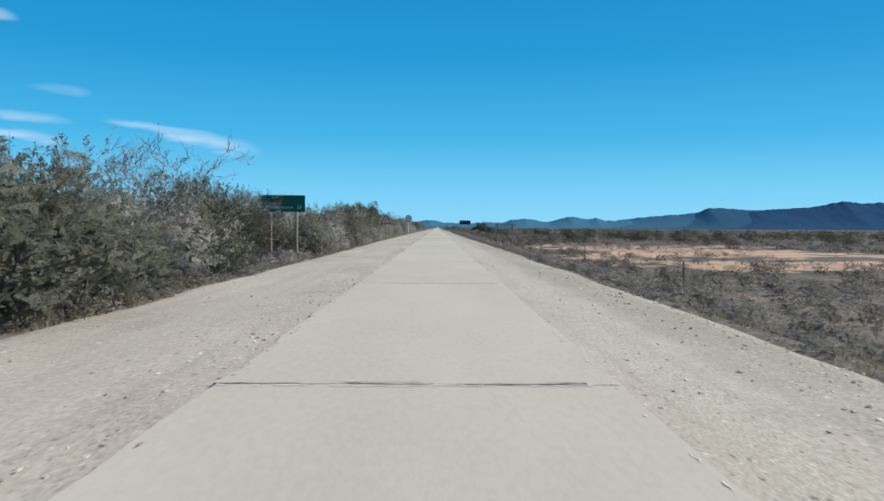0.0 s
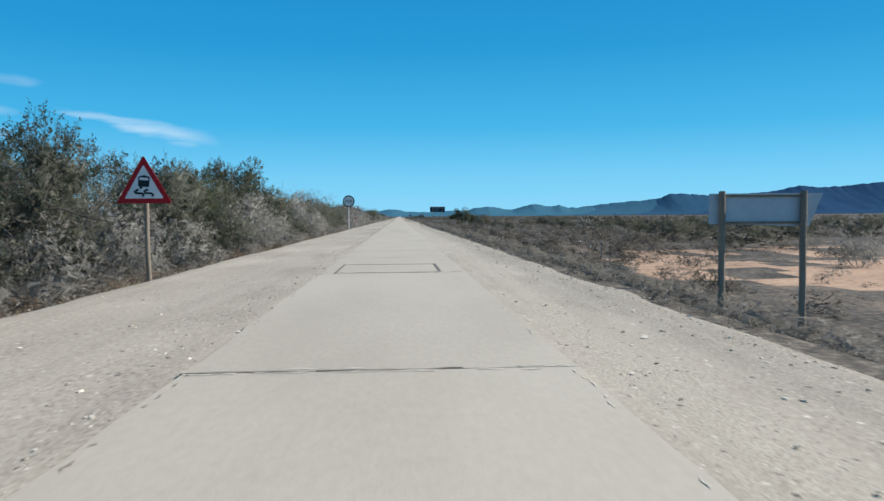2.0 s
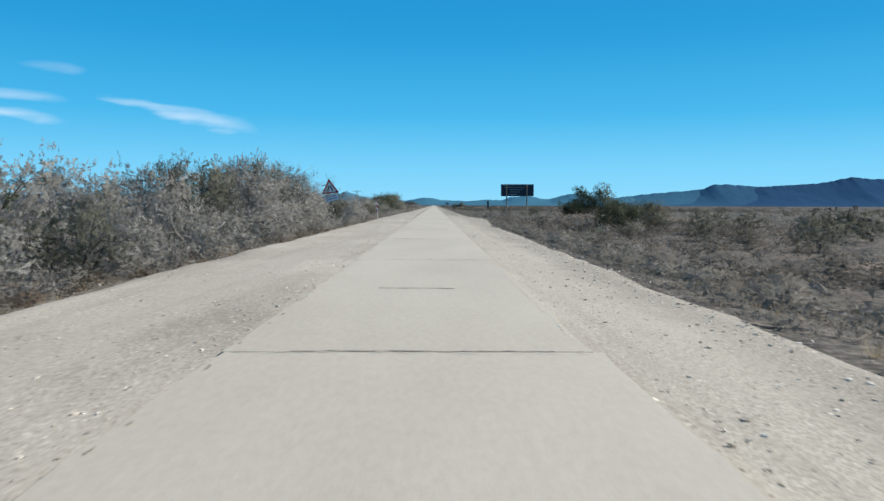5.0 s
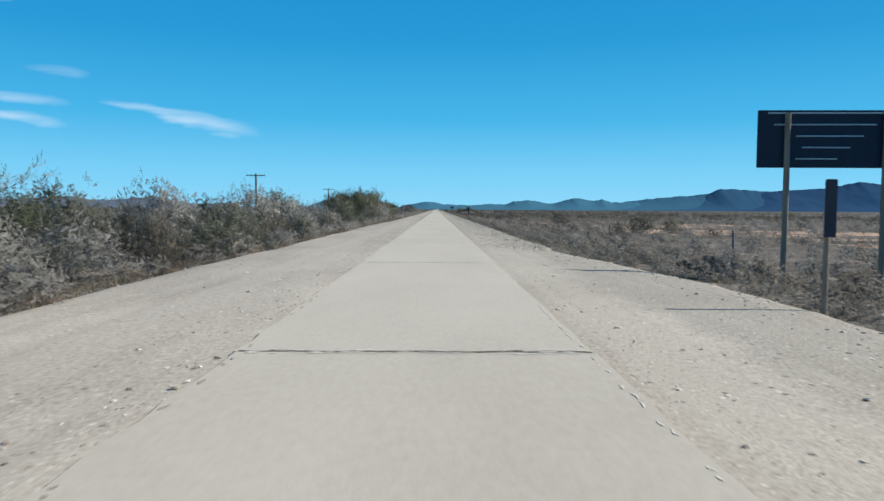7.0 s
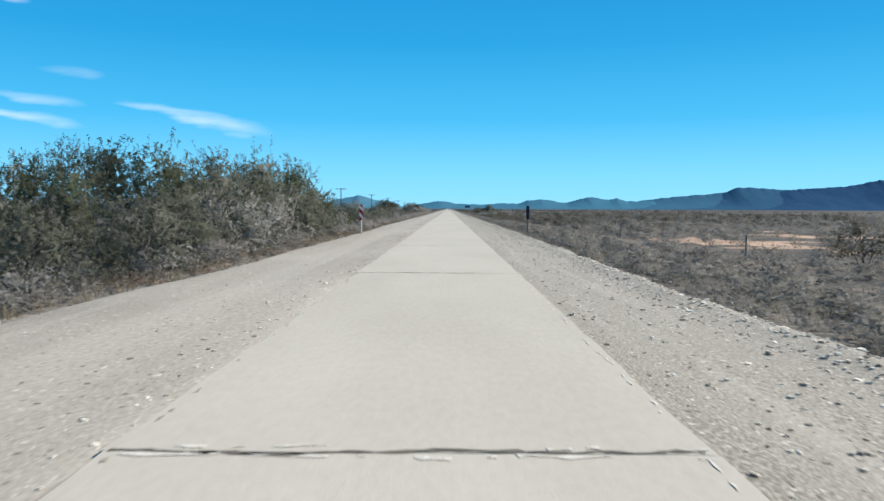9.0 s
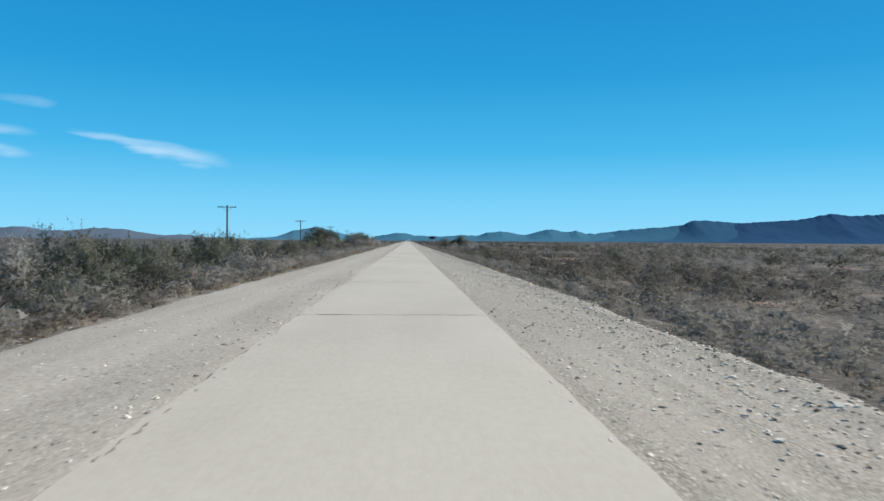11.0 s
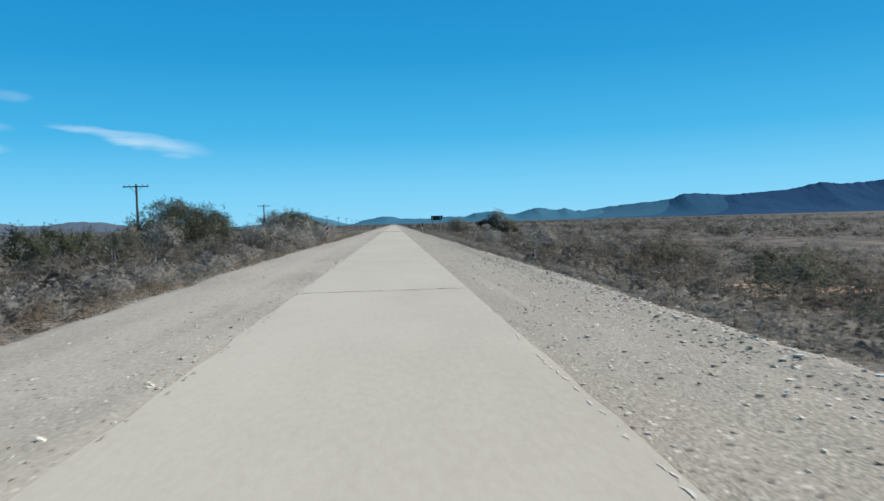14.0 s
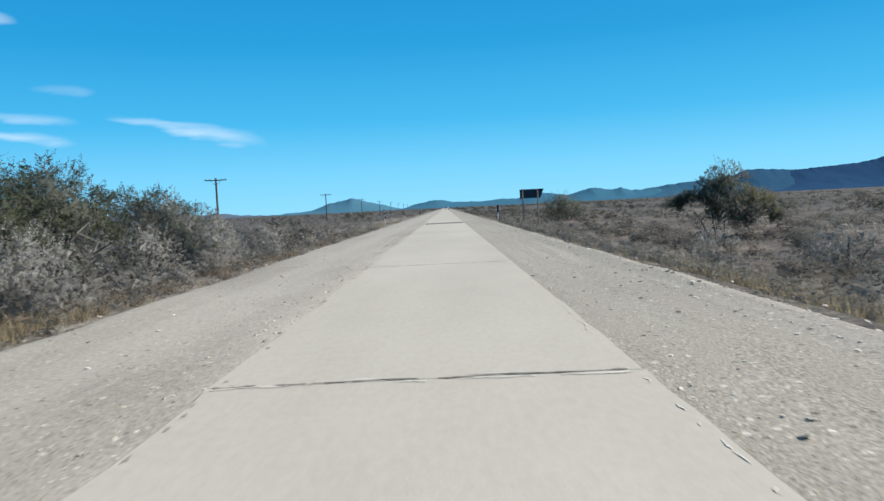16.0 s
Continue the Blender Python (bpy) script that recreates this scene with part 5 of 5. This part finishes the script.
def slippery_sign():
    g = -.2
    s = thing("warning_sign", pose(-4.78, 68.8, 0, 0, 0, -2), "red-bordered slippery-road warning triangle on a wooden post", "road sign")
    p, cz = triangle(s, 1.06, 1.39)
    for name, b in (("car_symbol", plate(rounded([(-.11, cz + .02), (.1, cz + .0), (.12, cz + .2), (.02, cz + .23), (-.1, cz + .21)], .025), -.021, -.016)),
                    ("car_symbol_base", plate(rounded([(-.08, cz - .03), (-.03, cz - .03), (-.03, cz + .02), (-.08, cz + .02)], .01), -.021, -.016))):
        part(name, b, BLACK, p)
    part("window_symbol", plate(rounded([(-.08, cz + .14), (.09, cz + .13), (.09, cz + .18), (-.07, cz + .19)], .01), -.0245, -.0205), WHITE, p)
    for x in (-.16, .02):
        pts = [(x + dx, cz + dz) for dx, dz in [(.06, -.04), (.02, -.06), (-.02, -.085), (.0, -.11), (.06, -.115), (.13, -.12), (.16, -.145), (.13, -.18)]]
        part("skid_symbol", strip(sinuous(pts, .02), -.0215), None, p)
    part("post", rod((.04, .05, -.5), (0.0, .05, 2.15), .05, .045, 10, 6, .008, 3), WEATHERED, s)


def narrow_sign():
    s = thing("warning_sign", pose(-7.35, 190.5, 0, 0, -7, 3), "leaning red-bordered road-narrows triangle with a plate below", "road sign")
    p, cz = triangle(s, 1.28, 1.95)
    for k in (-1, 1):
        pts = [(k * .16, cz - .22), (k * .16, cz - .10), (k * .08, cz + .06), (k * .08, cz + .22)]
        part("road_edge_symbol", strip(sinuous(pts, .045), -.0215), None, p)
    # the supplementary plate hangs askew
    t = part("supplementary_plate", plate(rounded([(-.52, -.24), (.52, -.24), (.52, .24), (-.52, .24)], .04), -.014, 0), WHITE, s, "white plate with two faded lines", pose(.05, -.01, 1.62, 0, -8, 0))
    part("plate_border", plate(rounded([(-.54, -.26), (.54, -.26), (.54, .26), (-.54, .26)], .04), -.004, .004), BLACK, t)
    bars(t, [(-.40, .38, .06, .09), (-.42, .42, -.13, .09)], BLUE_TEXT, -.0145)
    part("post", rod((.02, .05, -1.1), (0, .05, 2.8), .038, .034, 10, 5, .004, 8), POLE_WOOD, s)


def speed_sign():
    s = thing("speed_limit_sign", pose(-4.9, 126.6, 0, 0, 0, 0), "round white speed limit sign reading 100 on a post", "road sign")
    circ = lambda r: [(r * math.cos(a), 2.65 + r * math.sin(a)) for a in (2 * math.pi * i / 40 for i in range(40))]
    p = part("sign_plate", plate(circ(.58), -.012, 0), BLACK, s, "dark weathered ring")
    part("white_field", plate(circ(.47), -.017, -.010), WHITE, p, "white inner disc")
    me = lettering("100", .50)
    me.materials.append(BLACK)
    part("number", me, None, p, "black number", pose(-.41, -.0205, 2.48))
    part("post", rod((0, .05, -.4), (0, .05, 3.0), .045, .042, 10, 5, .004, 5), WHITE, s)


def hazard_marker(x, y, h, turn, label, back=False, post_mat=None, toward=1):
    """A post with a striped red and white plate."""
    g = ground_z(x, y) if abs(x) > 4 else -.12
    s = thing("hazard_marker", pose(x, y, 0, 0, 0, turn), label, "road marker", "hazard markers along the road")
    part("post", rod((0, .03, g - .3), (0, .03, h), .038, .034, 10, 5, .005, int(y)), post_mat or PALE_POST, s)
    z0, w = h - .68, .08
    face = part("plate", plate(rounded([(-w, z0), (w, z0), (w, h + .02), (-w, h + .02)], .02), -.03, -.02), NAVY if back else RED, s)
    if not back:
        for k in range(2):
            z = z0 + .02 + k * .36
            part("white_stripe", plate([(-w * toward, z), (w * toward, z + .17), (w * toward, z + .33), (-w * toward, z + .16)][::toward], -.034, -.029), WHITE, face, "white chevron stripe")
    return s


def frame_sign():
    s = thing("roadside_board", pose(6.43, 66.9, 0, 0, 0, -3), "grey back of a sheet-metal board on two wooden posts", "road sign")
    part("board", plate(rounded([(-.92, .93), (.84, .88), (1.08, 1.46), (-.92, 1.46)], .02), -.012, 0), GALV, s)
    for z in (.93, 1.40):
        part("rail", box(-.72, .72, -.05, -.012, z, z + .04, .004), WEATHERED, s)
    for x in (-.72, .70):
        part("post", rod((x, -.09, -1.5), (x, -.09, 1.5), .06, .055, 10, 7, .006, int(x * 50)), WEATHERED, s)


def big_board(x0, x1, y, z0, z1, posts, base, label, slant=0.0, lines=True, turn=0):
    c = (x0 + x1) / 2
    s = thing("direction_sign", pose(c, y, 0, 0, 0, turn), label, "road sign")
    a, b = x0 - c, x1 - c
    part("board", plate(rounded([(a, z0), (b - slant, z0), (b, z1), (a, z1)], .03), 0, .02), NAVY, s)
    if lines:
        w = b - a
        for k, (u, e) in enumerate([(.06, .97), (.10, .74), (.24, .66), (.28, .58), (.24, .50)]):
            z = z1 - .06 - k * (z1 - z0 - .1) / 4.6
            part("stiffener", box(a + w * u, a + w * e, -.025, 0, z - .014, z + .014, .004), STEEL, s, "thin steel stiffening rail")
    for x in posts:
        part("post", rod((x - c, -.075, base), (x - c, -.075, z1 - .06), .062, .055, 10, 7, .006, int(x * 31)), WEATHERED, s)
    return s


green_sign()
slippery_sign()
narrow_sign()
speed_sign()
frame_sign()
big_board(6.5, 9.62, 205.5, 1.97, 3.11, (7.06, 8.97), -1.2, "dark back of a large direction sign on two wooden posts", turn=-3)
big_board(5.8, 7.65, 491.8, 1.5, 2.18, (6.0, 7.15), -.9, "small dark sign back on two thin posts by a bush", slant=.3, lines=False, turn=4)
hazard_marker(-4.6, 133.5, 1.2, 0, "weathered hazard marker post behind the speed sign", toward=-1)
hazard_marker(-4.35, 193.6, 1.3, 4, "worn red and white hazard marker on a pale post", toward=-1)
hazard_marker(-3.95, 279.3, 1.25, 4, "red and white hazard marker on a white post", toward=-1)
hazard_marker(-4.35, 431.3, 1.22, 6, "red and white hazard marker on a leaning wooden post", post_mat=WEATHERED)
hazard_marker(-4.9, 496, 1.15, 4, "far red and white hazard marker on a post")
hazard_marker(4.84, 199.8, 1.47, 10, "dark back of a hazard marker on a wooden post", True, WEATHERED)
hazard_marker(4.2, 283, 1.25, 0, "dark back of a hazard marker on a wooden post", True, POLE_WOOD)
hazard_marker(4.9, 503, 1.1, 0, "short pale marker post on the verge", True, WHITE)
hazard_marker(-4.5, 575, 1.1, 4, "far red and white hazard marker on a post")

# ---------------------------------------------------------------- poles and fence posts


def pole(x, y):
    g = ground_z(x, y)
    top = 4.85
    s = thing("utility_pole", pose(x, y, 0, 0, 0, 0), "dark wooden utility pole with a braced crossarm", "utility pole", "utility poles along the road")
    part("pole", rod((0, 0, g - .5), (0, 0, top), .12, .085, 12, 8, .004, int(y)), POLE_WOOD, s)
    arm = part("crossarm", box(-1.05, 1.05, -.13, -.06, top - .25, top - .16, .01), POLE_WOOD, s)
    for k in (-1, 1):
        part("brace", rod((0, -.07, top - .75), (k * .5, -.07, top - .25), .015, .015, 6, 1), STEEL, s)
    for u in (-.95, -.55, .55, .95):
        part("insulator", rod((u, -.1, top - .16), (u, -.1, top - .03), .03, .018, 8, 2), CERAMIC, arm)
    return s


base_pole = pole(-19.6, 156)
for x, y in [(-19.7, 213), (-19.45, 269.7), (-20.1, 326.6), (-20.4, 383.6), (-20.9, 443.3), (-21.7, 506), (-23.1, 577.6), (-24, 645), (-25, 712), (-26, 780), (-27, 850), (-28, 920), (-29, 990)]:
    copy_thing(base_pole, pose(x, y, ground_z(x, y) - ground_z(-19.6, 156) if y < 700 else 0))

fp = thing("fence_post", pose(9.9, 11, ground_z(9.9, 11)), "thin dark wooden fence post on the plain", "fence post", "fence posts beside the road")
part("post", rod((0, 0, -.3), (0.02, 0, .88), .036, .03, 8, 5, .008, 2), POLE_WOOD, fp)
part("spike", rod((.012, -.036, .2), (.012, -.05, .98), .007, .008, 6, 1), STEEL, fp, "rusty steel standard")
for i, (x, y) in enumerate([(9.4, 27), (9.9, 47.8), (9.8, 67.2), (9.8, 89), (11, 111), (10.5, 132), (10.5, 152), (10.8, 217), (10.2, 233), (10.3, 251), (10.1, 270), (10.3, 288.6), (10.2, 308), (10.2, 328), (9.8, 348), (11, 371.5), (11.5, 395), (10, 413), (10, 433), (10.2, 455),
                            (-7.1, 54.4), (-7.3, 230.3), (-7.1, 232.6), (-7.4, 236.6), (-7.6, 245), (-8.0, 249), (-7.1, 361), (-8, 384), (-8, 386.2), (-8.1, 391), (-8, 404), (-7.8, 423)]):
    copy_thing(fp, pose(x, y, ground_z(x, y), rng.uniform(-4, 4), rng.uniform(-4, 4), rng.uniform(0, 360)))

# a white-topped marker and pale rocks by the fence


def rock(x, y, r, mat, name, label, seed):
    bm = bmesh.new()
    bmesh.ops.create_icosphere(bm, subdivisions=3, radius=r)
    for v in bm.verts:
        k = 1 + .35 * noise.noise(v.co / r * 1.3 + Vector((seed, 0, 0))) + .1 * noise.noise(v.co / r * 4 + Vector((0, seed, 0)))
        v.co = Vector((v.co.x * k, v.co.y * k * .8, v.co.z * k * .65))
    ob = part(name, bm, mat)
    ob.location = (x, y, ground_z(x, y) + r * .25)
    return tagged(ob, label, "rock")


for i, (x, y, r) in enumerate([(6.6, 23, .10), (8.3, 118, .13), (9.3, 119, .10), (7.6, 62, .09), (12, 99, .11), (6.2, 30, .08), (13.6, 108, .14), (12, 210, .16)]):
    rock(x, y, r, PALE_ROCK, "pale_rock", "pale whitish boulder lying on the plain", i * 3.1)

def stub_marker(x, y):
    g = ground_z(x, y)
    s = thing("marker_stub", pose(x, y, g, 0, 0, 6), "short white concrete marker before a dark steel plate", "road marker")
    part("block", box(-.095, .095, -.085, .085, -.12, .36, .02), WHITE, s, "white painted block")
    part("plate", plate(rounded([(-.15, -.05), (-.05, -.05), (.03, .5), (-.09, .48)], .01), .13, .137), NAVY, s, "dark leaning steel plate")
    part("stake", rod((-.02, .12, -.2), (.06, .12, .66), .016, .013, 8, 3, .003, 3), GALV, s)


stub_marker(5.9, 411.5)

# ---------------------------------------------------------------- distant car


def far_car(x, y):
    s = thing("white_car", pose(x, y, 0), "small white car far off on the road", "car")
    part("body", box(-.85, .85, -2.1, 2.1, .35, .95, .12), CAR_PAINT, s)
    cab = part("cabin", box(-.72, .72, -1.2, 1.1, .93, 1.5, .16), CAR_PAINT, s)
    part("windscreen", plate(rounded([(-.6, 1.0), (.6, 1.0), (.52, 1.42), (-.52, 1.42)], .05), -1.215, -1.19), CAR_GLASS, cab, "dark windscreen")
    for u in (-.6, .6):
        part("headlight", plate(rounded([(u - .15, .66), (u + .15, .66), (u + .15, .8), (u - .15, .8)], .04), -2.115, -2.09), WHITE, s)
        for w in (-1.3, 1.3):
            tyre = part("tyre", rod((u * 1.25 - .1, w, .32), (u * 1.25 + .1, w, .32), .32, .32, 20, 1), RUBBER, s)
            part("rim", rod((u * 1.25 - .11, w, .32), (u * 1.25 + .11, w, .32), .2, .2, 14, 1), STEEL, tyre)
    return s


far_car(0.5, 760)
